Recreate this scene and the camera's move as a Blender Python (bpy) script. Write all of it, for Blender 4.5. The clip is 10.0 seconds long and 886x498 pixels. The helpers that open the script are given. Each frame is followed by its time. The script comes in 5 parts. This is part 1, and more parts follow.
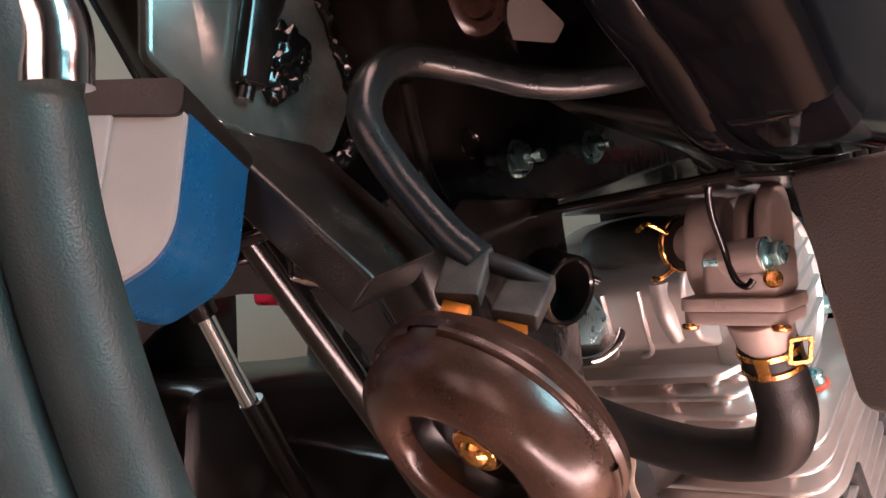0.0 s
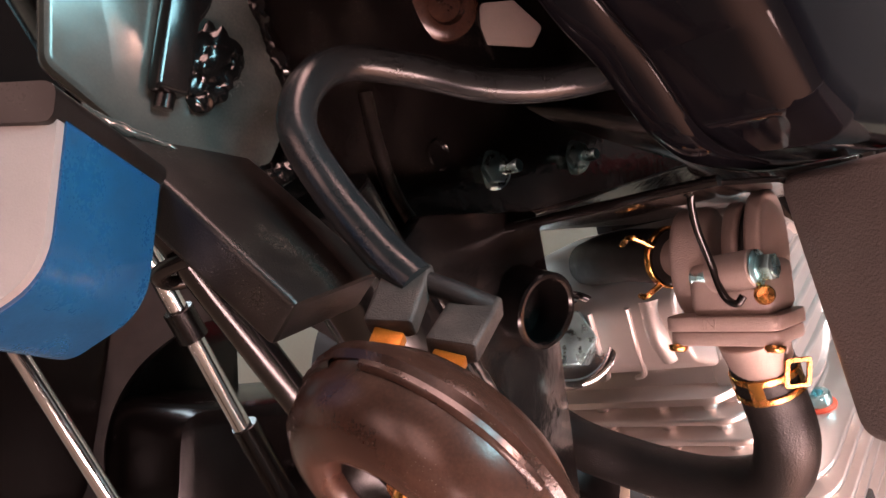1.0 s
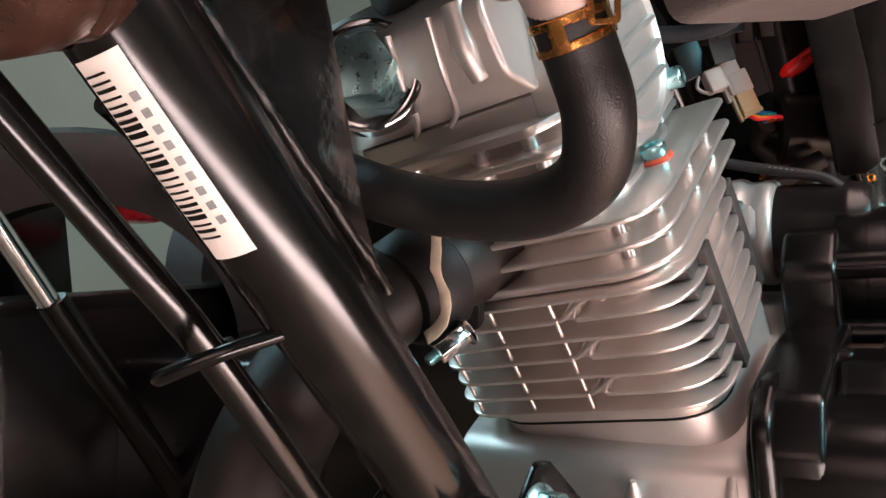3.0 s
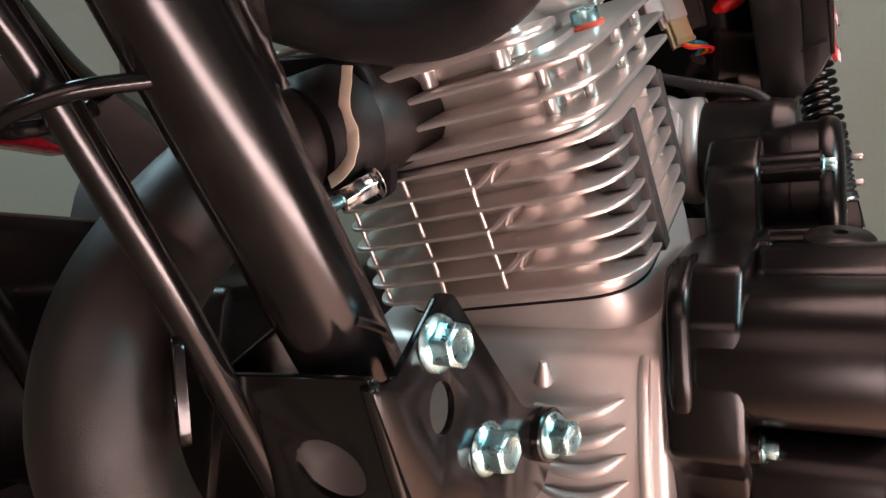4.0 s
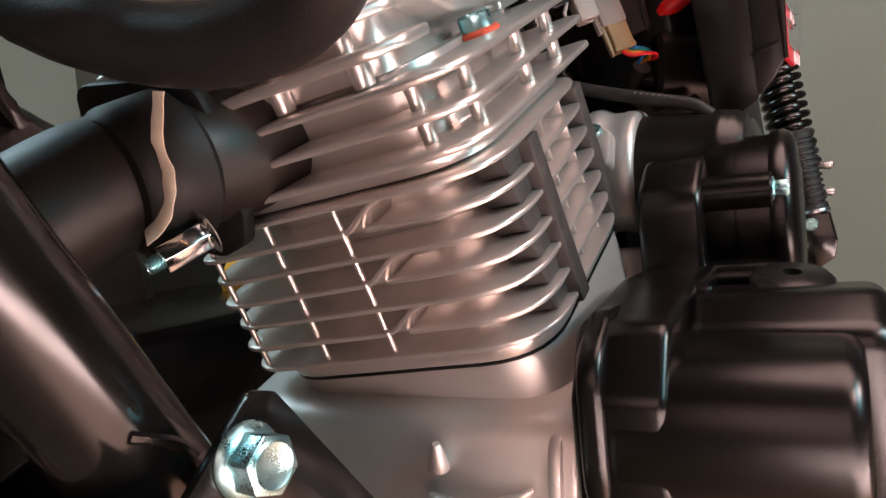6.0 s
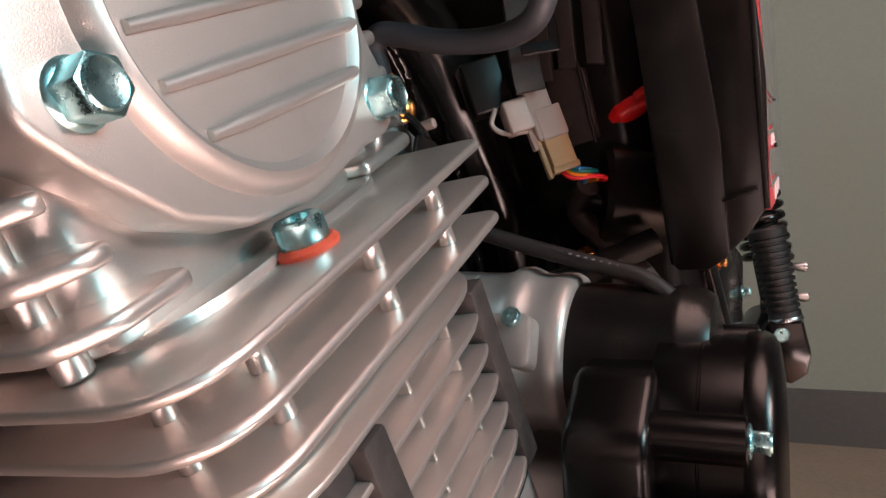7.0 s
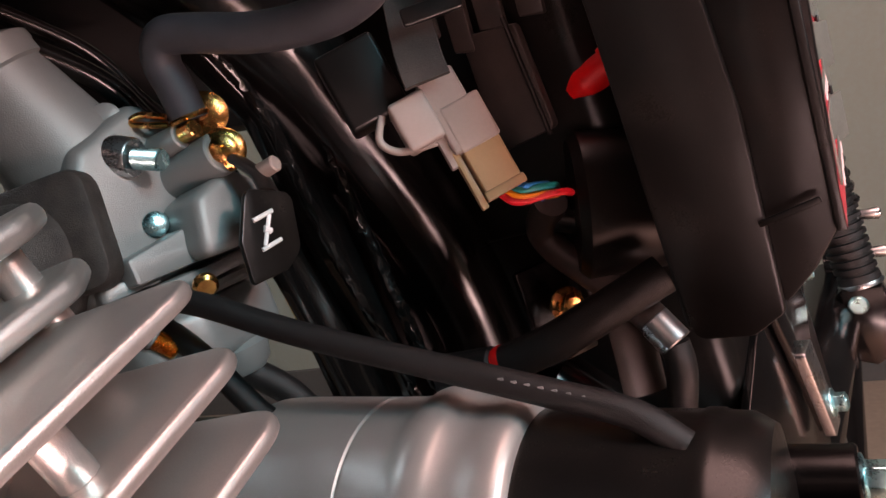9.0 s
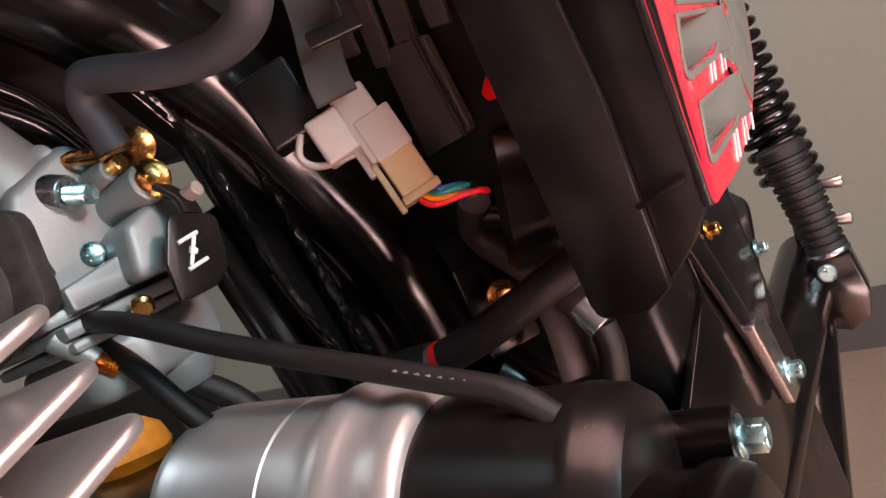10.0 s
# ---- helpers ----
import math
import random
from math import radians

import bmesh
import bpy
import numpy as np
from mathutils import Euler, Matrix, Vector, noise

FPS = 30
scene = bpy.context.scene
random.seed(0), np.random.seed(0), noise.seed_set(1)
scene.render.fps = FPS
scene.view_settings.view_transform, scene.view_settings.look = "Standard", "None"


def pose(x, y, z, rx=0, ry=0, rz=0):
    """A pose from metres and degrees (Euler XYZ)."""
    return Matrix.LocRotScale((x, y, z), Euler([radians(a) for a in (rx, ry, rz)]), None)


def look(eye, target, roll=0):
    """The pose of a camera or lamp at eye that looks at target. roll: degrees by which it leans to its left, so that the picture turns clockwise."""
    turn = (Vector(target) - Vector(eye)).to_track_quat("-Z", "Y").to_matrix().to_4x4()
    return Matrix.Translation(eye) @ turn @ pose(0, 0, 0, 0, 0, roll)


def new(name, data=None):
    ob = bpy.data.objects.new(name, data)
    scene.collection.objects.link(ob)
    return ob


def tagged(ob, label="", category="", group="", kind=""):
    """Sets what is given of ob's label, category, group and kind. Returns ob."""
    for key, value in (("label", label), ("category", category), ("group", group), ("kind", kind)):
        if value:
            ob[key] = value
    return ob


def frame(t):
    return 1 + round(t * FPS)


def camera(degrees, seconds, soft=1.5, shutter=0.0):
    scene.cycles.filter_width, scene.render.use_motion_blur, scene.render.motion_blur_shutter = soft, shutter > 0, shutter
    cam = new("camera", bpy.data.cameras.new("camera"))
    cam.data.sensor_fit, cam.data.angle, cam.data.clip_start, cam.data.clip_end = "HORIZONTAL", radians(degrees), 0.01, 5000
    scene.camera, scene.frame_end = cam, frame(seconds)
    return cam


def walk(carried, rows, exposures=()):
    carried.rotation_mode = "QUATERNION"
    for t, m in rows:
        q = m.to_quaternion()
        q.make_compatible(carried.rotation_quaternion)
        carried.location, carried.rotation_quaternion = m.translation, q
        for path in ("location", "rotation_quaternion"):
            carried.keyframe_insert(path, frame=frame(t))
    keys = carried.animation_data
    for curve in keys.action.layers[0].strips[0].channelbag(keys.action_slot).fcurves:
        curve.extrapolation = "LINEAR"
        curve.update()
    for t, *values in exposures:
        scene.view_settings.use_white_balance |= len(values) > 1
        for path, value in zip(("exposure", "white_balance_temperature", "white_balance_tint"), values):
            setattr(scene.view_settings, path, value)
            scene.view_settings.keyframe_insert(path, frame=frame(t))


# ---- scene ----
cam = camera(62.0, 10.0)
PATH = [
    (0, (0.193, -0.023, 0.559), (-1.134, 1.472, 0.533), -4.7),
    (0.5, (0.199, -0.001, 0.562), (-1.14, 1.484, 0.576), -5.3),
    (1, (0.193, 0.008, 0.558), (-1.16, 1.481, 0.578), -5.6),
    (1.5, (0.199, 0.017, 0.544), (-1.149, 1.494, 0.561), -6.4),
    (2, (0.198, 0.038, 0.517), (-1.102, 1.557, 0.508), -7.9),
    (2.5, (0.19, 0.058, 0.483), (-1.029, 1.642, 0.406), -7.5),
    (2.7, (0.187, 0.07, 0.465), (-1.004, 1.673, 0.35), -7.6),
    (3.8, (0.168, 0.104, 0.377), (-0.818, 1.84, 0.259), -4.7),
    (4, (0.171, 0.106, 0.362), (-0.808, 1.845, 0.237), -3.4),
    (4.5, (0.179, 0.107, 0.33), (-0.788, 1.853, 0.203), -2.1),
    (5, (0.189, 0.113, 0.315), (-0.794, 1.849, 0.176), -1.5),
    (5.5, (0.187, 0.146, 0.341), (-0.78, 1.891, 0.2), -4.8),
    (5.7, (0.186, 0.162, 0.354), (-0.783, 1.907, 0.235), -5.4),
    (6.8, (0.173, 0.288, 0.436), (-0.702, 2.084, 0.349), -3.3),
    (7, (0.172, 0.316, 0.453), (-0.696, 2.116, 0.374), -3.1),
    (7.5, (0.165, 0.363, 0.479), (-0.7, 2.165, 0.416), -2.1),
    (8, (0.167, 0.404, 0.481), (-0.708, 2.198, 0.368), -5.7),
    (8.5, (0.152, 0.458, 0.475), (-0.769, 2.224, 0.29), -8.7),
    (9, (0.163, 0.477, 0.488), (-0.813, 2.212, 0.295), -12.8),
    (9.5, (0.183, 0.48, 0.484), (-0.829, 2.197, 0.312), -15.8),
    (10, (0.201, 0.48, 0.48), (-0.816, 2.193, 0.306), -17.7),
]
EXPOSURES = [(0, 0.55, 6800, 26), (1, 0.85, 7150, 33), (1.6, 0.9, 7000, 29), (2.5, 0.35, 6050, 6), (3.8, 0.3, 6550, 17), (4.5, 0.1, 6500, 15), (5.7, 0.22, 6600, 17), (6.8, -0.15, 6700, 18), (7.5, -0.05, 6800, 22), (8.5, 0.2, 7000, 29), (9, 0.15, 7100, 32), (9.5, 0.58, 7100, 31), (10, 0.58, 7150, 34)]
walk(cam, [(t, look(eye, target, roll)) for t, eye, target, roll in PATH], EXPOSURES)

# ---- light ----
world = bpy.data.worlds.new("world")
scene.world = world
world.use_nodes = True
bg = world.node_tree.nodes["Background"]
bg.inputs[0].default_value = (0.5, 0.65, 0.7, 1)
bg.inputs[1].default_value = 0.03
scene.view_settings.exposure = 0.0


def lamp(name, eye, target, size, watts, colour, size_y=None):
    data = bpy.data.lights.new(name, "AREA")
    data.shape, data.size, data.size_y = "RECTANGLE", size, size_y or size
    data.energy, data.color = watts, colour
    ob = new(name, data)
    ob.matrix_world = look(eye, target)
    return ob


# Added spot: lays a bright pool on the floor for black parts to mirror.
beam = bpy.data.lights.new("floor_pool_spot", "SPOT")
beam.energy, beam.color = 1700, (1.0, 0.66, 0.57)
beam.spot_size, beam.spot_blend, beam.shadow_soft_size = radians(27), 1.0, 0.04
new("floor_pool_spot", beam).matrix_world = look((1.35, -0.25, 1.60), (0.49, 0.43, 0.0))
# Added low strip, set where tubes and cover need their long highlights.
lamp("low_strip_fill", (0.48, 0.10, 0.09), (0.04, 0.34, 0.47), 0.92, 6, (1.0, 0.76, 0.70), 0.09)
# Small warm fill added to brighten the rear parts.
lamp("rear_fill", (1.05, 0.50, 0.86), (0.0, 0.62, 0.45), 0.10, 5.5, (1.0, 0.60, 0.50))
# Broad fill from above, added to lift the floor and the dark tones.
lamp("overhead_fill", (0.85, 0.40, 2.5), (0.75, 0.45, 0.0), 1.5, 44, (1.0, 0.68, 0.60))
lamp("window_light", (1.5, 0.25, 1.25), (0.1, 0.5, 0.45), 0.5, 20, (0.32, 0.90, 1.0), 0.7)
# Large warm fill added in front of the bike; the south wall is closed.
lamp("front_fill", (0.45, -1.95, 1.05), (0.3, 0.5, 0.7), 1.7, 12, (1.0, 0.66, 0.56), 1.3)
# Cool fill added for rims and motor highlights; no opening lies behind it.
lamp("cool_rim_fill", (-1.3, 0.35, 1.40), (-0.1, 0.55, 0.45), 0.6, 18, (0.60, 0.92, 1.0), 0.9)


# ---- materials ----
def material(name, colour, rough=0.5, metal=0.0, grain=60.0, vary=0.15, bump=0.1, blotch=9.0, tint=None, coat=0.0, rvar=0.12, bumpscale=None, spec=0.5, dust=0.0):
    """Principled surface with fine grain and larger stains, both at real size."""
    m = bpy.data.materials.new(name)
    m.use_nodes = True
    nt = m.node_tree
    n, link = nt.nodes, nt.links
    p = n["Principled BSDF"]
    geo = n.new("ShaderNodeTexCoord")
    info = n.new("ShaderNodeObjectInfo")
    fine, large = n.new("ShaderNodeTexNoise"), n.new("ShaderNodeTexNoise")
    for node, sc, det in ((fine, grain * 30, 3.0), (large, blotch * 4, 5.0)):
        node.inputs["Scale"].default_value, node.inputs["Detail"].default_value = sc, det
        link.new(geo.outputs["Object"], node.inputs["Vector"])
    both = n.new("ShaderNodeMath")
    both.operation = "MULTIPLY_ADD"
    link.new(fine.outputs["Fac"], both.inputs[0])
    both.inputs[1].default_value = 0.4
    link.new(large.outputs["Fac"], both.inputs[2])
    ramp = n.new("ShaderNodeMapRange")
    link.new(both.outputs[0], ramp.inputs["Value"])
    ramp.inputs["From Min"].default_value, ramp.inputs["From Max"].default_value = 0.4, 1.0
    mix = n.new("ShaderNodeMix")
    mix.data_type = "RGBA"
    dark = tint or tuple(c * (1 - 2 * vary) for c in colour)
    mix.inputs["A"].default_value = (*dark, 1)
    mix.inputs["B"].default_value = (*[min(1, c * (1 + vary)) for c in colour], 1)
    link.new(ramp.outputs["Result"], mix.inputs["Factor"])
    hue = n.new("ShaderNodeHueSaturation")
    val = n.new("ShaderNodeMapRange")
    link.new(info.outputs["Random"], val.inputs["Value"])
    val.inputs["To Min"].default_value, val.inputs["To Max"].default_value = 1 - vary * 0.4, 1 + vary * 0.4
    link.new(val.outputs["Result"], hue.inputs["Value"])
    link.new(mix.outputs["Result"], hue.inputs["Color"])
    top = hue.outputs["Color"]
    if dust:
        vor, gate = n.new("ShaderNodeTexVoronoi"), n.new("ShaderNodeMapRange")
        vor.inputs["Scale"].default_value = 900
        link.new(geo.outputs["Object"], vor.inputs["Vector"])
        link.new(vor.outputs["Distance"], gate.inputs["Value"])
        gate.inputs["From Min"].default_value, gate.inputs["From Max"].default_value = 0.16, 0.10
        patch = n.new("ShaderNodeMapRange")
        link.new(large.outputs["Fac"], patch.inputs["Value"])
        patch.inputs["From Min"].default_value, patch.inputs["From Max"].default_value = 0.50, 0.66
        amount, film = n.new("ShaderNodeMath"), n.new("ShaderNodeMath")
        amount.operation, film.operation = "MULTIPLY", "MULTIPLY_ADD"
        link.new(gate.outputs["Result"], amount.inputs[0])
        link.new(patch.outputs["Result"], amount.inputs[1])
        link.new(patch.outputs["Result"], film.inputs[0])
        film.inputs[1].default_value = 0.05
        link.new(amount.outputs[0], film.inputs[2])
        strength = n.new("ShaderNodeMath")
        strength.operation, strength.use_clamp = "MULTIPLY", True
        link.new(film.outputs[0], strength.inputs[0])
        strength.inputs[1].default_value = dust
        dusty = n.new("ShaderNodeMix")
        dusty.data_type = "RGBA"
        link.new(strength.outputs[0], dusty.inputs["Factor"])
        link.new(top, dusty.inputs["A"])
        dusty.inputs["B"].default_value = (0.30, 0.25, 0.21, 1)
        top = dusty.outputs["Result"]
    link.new(top, p.inputs["Base Color"])
    rr = n.new("ShaderNodeMapRange")
    link.new(both.outputs[0], rr.inputs["Value"])
    rr.inputs["From Min"].default_value, rr.inputs["From Max"].default_value = 0.4, 1.0
    rr.inputs["To Min"].default_value, rr.inputs["To Max"].default_value = min(1, rough + rvar), max(0.03, rough - rvar)
    link.new(rr.outputs["Result"], p.inputs["Roughness"])
    p.inputs["Metallic"].default_value = metal
    p.inputs["Specular IOR Level"].default_value = spec
    p.inputs["Coat Weight"].default_value = coat
    p.inputs["Coat Roughness"].default_value = 0.06
    if bump:
        bn = n.new("ShaderNodeBump")
        bn.inputs["Strength"].default_value = bump
        bn.inputs["Distance"].default_value = 0.0006
        src = fine
        if bumpscale:
            src = n.new("ShaderNodeTexNoise")
            src.inputs["Scale"].default_value, src.inputs["Detail"].default_value = bumpscale, 2.0
            link.new(geo.outputs["Object"], src.inputs["Vector"])
        link.new(src.outputs["Fac"], bn.inputs["Height"])
        link.new(bn.outputs["Normal"], p.inputs["Normal"])
    return m


BLACK_PAINT = material("black_gloss_paint", (0.0048, 0.0041, 0.0040), 0.17, 0.0, 40, 0.3, 0.05, 12, bumpscale=110, rvar=0.04, spec=0.5, dust=0.09)
WAVY_PAINT = material("wavy_black_paint", (0.008, 0.0068, 0.0065), 0.15, 0.0, 40, 0.3, 0.45, 12, bumpscale=150, rvar=0.04, spec=0.55, dust=0.5)
BLACK_SATIN = material("black_satin_casting", (0.0025, 0.002, 0.002), 0.25, 0.0, 60, 0.2, 0.10, 8, rvar=0.03, spec=0.38, dust=0.02)
BLACK_PLASTIC = material("black_plastic", (0.008, 0.0066, 0.006), 0.31, 0.0, 60, 0.35, 0.2, 10, rvar=0.06, spec=0.32, dust=0.2, bumpscale=140)
BLACK_MATT = material("black_matt", (0.004, 0.0035, 0.0035), 0.55, 0.0, 60, 0.3, 0.2, 10, spec=0.25)
DUSTY_PAINT = material("dusty_black_paint", (0.009, 0.007, 0.006), 0.34, 0.0, 60, 0.4, 0.2, 14, spec=0.4, dust=0.5)
RUBBER = material("black_rubber", (0.009, 0.008, 0.008), 0.45, 0.0, 120, 0.25, 0.4, 14, spec=0.4)
BRAIDED = material("braided_rubber", (0.011, 0.010, 0.010), 0.42, 0.0, 120, 0.3, 0.45, 14, spec=0.45, bumpscale=1300)
STRIP_RUBBER = material("dusty_damper_rubber", (0.034, 0.029, 0.027), 0.6, 0.0, 80, 0.35, 0.5, 30)
DUSTY_RUBBER = material("dusty_rubber", (0.045, 0.036, 0.031), 0.55, 0.0, 80, 0.4, 0.5, 30)
# Frame black lifted to metallic grey: the pale wall's reflection put into the colour.
SHEEN_ENAMEL = material("sheen_grey_enamel", (0.075, 0.085, 0.078), 0.18, 0.40, 40, 0.25, 0.18, 14, bumpscale=90, dust=0.3)
GREY_RUBBER = material("grey_rubber", (0.050, 0.052, 0.060), 0.50, 0.0, 80, 0.15, 0.2, 14)
GREEN_SLEEVE = material("grey_green_sleeve", (0.014, 0.027, 0.027), 0.45, 0.0, 80, 0.3, 0.2, 20)
HORN_SLEEVE = material("smooth_vinyl_sleeve", (0.015, 0.017, 0.018), 0.22, 0.0, 80, 0.2, 0.1, 20, rvar=0.04)
ALLOY = material("cast_alloy", (0.70, 0.65, 0.62), 0.33, 0.84, 70, 0.06, 0.10, 10, rvar=0.03, bumpscale=3200)
ALLOY_FINE = material("painted_alloy", (0.56, 0.525, 0.50), 0.41, 0.72, 80, 0.06, 0.13, 9, rvar=0.03, bumpscale=2800)
ALLOY_ROUGH = material("rough_casting", (0.44, 0.355, 0.32), 0.46, 0.4, 60, 0.12, 0.6, 12, rvar=0.06)
CARB_ALLOY = material("die_cast_alloy", (0.25, 0.27, 0.265), 0.42, 0.35, 80, 0.06, 0.25, 9, rvar=0.06)
MOTOR_ALLOY = material("satin_motor_alloy", (0.44, 0.415, 0.395), 0.40, 0.6, 80, 0.04, 0.06, 9, rvar=0.03)
BRASS_TAB = material("orange_brass", (0.66, 0.19, 0.025), 0.32, 0.6, 60, 0.2, 0.1, 40)
STRAP = material("grey_brown_strap", (0.036, 0.030, 0.027), 0.85, 0.0, 60, 0.2, 0.3, 14)
BROWN_PLASTIC = material("brown_black_plastic", (0.045, 0.033, 0.029), 0.4, 0.0, 60, 0.25, 0.15, 12)
DIM_PRINT = material("faded_grey_print", (0.26, 0.26, 0.26), 0.5, 0, 30, 0.2, 0.0)
ZINC = material("zinc_plate", (0.47, 0.79, 0.82), 0.30, 1.0, 60, 0.12, 0.1, 40)
GOLD = material("yellow_zinc_plate", (0.70, 0.40, 0.10), 0.24, 1.0, 60, 0.25, 0.1, 60, tint=(0.75, 0.28, 0.12))
CHROME = material("chrome", (0.75, 0.77, 0.78), 0.12, 1.0, 30, 0.05, 0.03, 20)
STEEL_GREY = material("brushed_steel", (0.5, 0.52, 0.53), 0.3, 1.0, 60, 0.1, 0.1, 20)
HORN_BROWN = material("brown_black_lacquer", (0.050, 0.023, 0.016), 0.24, 0.15, 40, 0.3, 0.08, 16, rvar=0.05, spec=0.6, dust=0.3)
EXHAUST = material("matt_exhaust_coating", (0.013, 0.0100, 0.0082), 0.42, 0.1, 60, 0.25, 0.25, 8, spec=0.4)
BLUE = material("blue_paint", (0.0002, 0.048, 0.125), 0.30, 0.0, 40, 0.15, 0.05, 14, coat=0.2)
SILVER_PLASTIC = material("silver_paint", (0.23, 0.215, 0.205), 0.42, 0.15, 80, 0.06, 0.1, 12)
GREY_PLASTIC = material("dark_grey_textured_plastic", (0.125, 0.108, 0.102), 0.38, 0.0, 60, 0.08, 0.7, 6, bumpscale=1100)
TANK_BLACK = material("black_tank_lacquer", (0.003, 0.003, 0.004), 0.07, 0.0, 20, 0.2, 0.02, 6, rvar=0.02, spec=0.10)
RED_PAINT = material("red_decal", (0.72, 0.02, 0.045), 0.3, 0.0, 30, 0.08, 0.03, 8, coat=0.3)
RED_PLASTIC = material("red_plastic", (0.85, 0.010, 0.008), 0.45, 0.0, 30, 0.05, 0.05, 10)
RED_SEAL = material("red_orange_sealant", (0.80, 0.10, 0.05), 0.45, 0.0, 30, 0.1, 0.1, 30)
GREY_DECAL = material("grey_decal", (0.15, 0.16, 0.14), 0.35, 0.0, 30, 0.03, 0.02, 8)
NYLON = material("white_nylon", (0.30, 0.245, 0.22), 0.45, 0.0, 30, 0.05, 0.06, 14)
NYLON_YELLOW = material("yellowed_nylon", (0.34, 0.225, 0.115), 0.45, 0.0, 30, 0.05, 0.06, 14)
WIRE_GREEN = material("green_wire", (0.0, 0.22, 0.20), 0.4, 0, 30, 0.1, 0.0)
WIRE_BLUE = material("blue_wire", (0.01, 0.20, 0.55), 0.4, 0, 30, 0.1, 0.0)
WIRE_ORANGE = material("orange_wire", (0.95, 0.26, 0.01), 0.4, 0, 30, 0.1, 0.0)
WIRE_RED = material("red_wire", (0.80, 0.02, 0.03), 0.4, 0, 30, 0.1, 0.0)
WHITE = material("white_print", (0.78, 0.76, 0.74), 0.45, 0, 30, 0.04, 0.0)
PAPER = material("paper_label", (0.80, 0.74, 0.68), 0.5, 0, 60, 0.05, 0.05)
TAPE = material("masking_tape", (0.72, 0.60, 0.46), 0.7, 0, 60, 0.15, 0.4, 20)
YELLOW = material("yellow_sheet", (0.80, 0.42, 0.03), 0.5, 0, 30, 0.15, 0.2, 14)
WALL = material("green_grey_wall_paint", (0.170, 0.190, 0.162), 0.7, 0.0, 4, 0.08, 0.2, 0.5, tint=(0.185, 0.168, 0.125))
# Wall green raised in colour, standing in for light on the west wall.
LIT_WALL = material("lit_green_wall_paint", (0.44, 0.49, 0.42), 0.7, 0.0, 4, 0.08, 0.2, 0.5)
SKIRT = material("dark_skirting_paint", (0.06, 0.055, 0.05), 0.5, 0.0, 4, 0.15, 0.1, 0.6)
FLOOR = material("beige_concrete_floor", (0.19, 0.142, 0.105), 0.45, 0.0, 3, 0.12, 0.2, 0.6)
# For walls out of view, dark so that black gloss parts mirror little.
UNSEEN_DARK = material("unseen_dark_wall", (0.035, 0.032, 0.030), 0.6, 0.2, 4, 0.2, 0.1, 0.6)
CEILING = material("grey_ceiling_paint", (0.22, 0.22, 0.21), 0.8, 0.0, 3, 0.04, 0.1, 0.5)


# ---- mesh tools ----
V = Vector
PLACE = Matrix()


def settle(centre, move, turn, size):
    """Turns and resizes a group of parts about its centre, then moves it."""
    return Matrix.Translation(V(centre) + V(move)) @ pose(0, 0, 0, *turn) @ Matrix.Scale(size, 4) @ Matrix.Translation(-V(centre))


CARB_PLACE = settle((-0.0326, 0.6648, 0.4997), (0.0202, -0.0186, -0.0050), (6.9, -4.1, -7.9), 0.883)
SPINE_PLACE = settle((0.0119, 0.7707, 0.4662), (0.0249, -0.0269, 0.0121), (6.3, -4.3, -7.5), 0.906)
PANEL_PLACE = settle((0.1287, 0.7651, 0.4712), (0.0131, -0.0529, 0.0187), (6.0, -4.5, -7.3), 0.867)
PEG_PLACE = settle((0.1195, 1.0235, 0.292), (0.0345, 0.0975, 0.028), (6.2, -4.5, -7.4), 1.28)
PLATE_PLACE = settle((0.195, 0.005, 0.556), (0, 0, 0), (0, 0, 0), 1.11)
TAIL_PLACE = settle((0.0902, 0.9609, 0.3148), (0.0469, 0.0034, 0.0402), (6.2, -4.5, -7.4), 0.992)


def finish(bm, smooth=40):
    bmesh.ops.remove_doubles(bm, verts=bm.verts, dist=1e-6)
    bmesh.ops.recalc_face_normals(bm, faces=bm.faces)
    me = bpy.data.meshes.new("mesh")
    bm.to_mesh(me)
    bm.free()
    me.shade_smooth()
    me.set_sharp_from_angle(angle=radians(smooth))
    return me


def thing(name, at, label, category, group="", kind=""):
    ob = new(name)
    ob.empty_display_size = 0.01
    ob.location = PLACE @ V(at)
    return tagged(ob, label, category, group, kind)


def part(name, bm, mat, parent=None, label="", smooth=40):
    me = bm if isinstance(bm, bpy.types.Mesh) else finish(bm, smooth)
    me.transform(PLACE)
    if not me.materials:
        me.materials.append(mat)
    ob = new(name, me)
    if parent:
        ob.parent = parent
        up = Matrix() if parent.parent else Matrix.Translation(parent.location)
        ob.matrix_parent_inverse = up.inverted()
    return tagged(ob, label)


def solid(name, bm, mat, label, category, group="", kind="", smooth=40):
    me = finish(bm, smooth)
    me.materials.append(mat)
    return tagged(new(name, me), label, category, group, kind)


def basis(x, y, z, at=(0, 0, 0)):
    m = Matrix.Identity(4)
    for i, a in enumerate((x, y, z)):
        m.col[i][:3] = V(a)
    m.translation = V(at)
    return m


def along(p0, p1, hint=(0, 0, 1)):
    """A pose whose z runs from p0 to p1."""
    z = (V(p1) - V(p0)).normalized()
    h = V(hint)
    if abs(z.dot(h)) > 0.95:
        h = V((1, 0, 0))
    x = h.cross(z).normalized()
    return basis(x, z.cross(x), z, p0)


def bevel(bm, width, seg=2, angle=30, geom=None):
    edges = [e for e in (geom or bm.edges) if len(e.link_faces) == 2 and e.calc_face_angle(0) > radians(angle)]
    if edges:
        bmesh.ops.bevel(bm, geom=edges, offset=width, segments=seg, affect="EDGES", profile=0.5, clamp_overlap=True)
    return bm


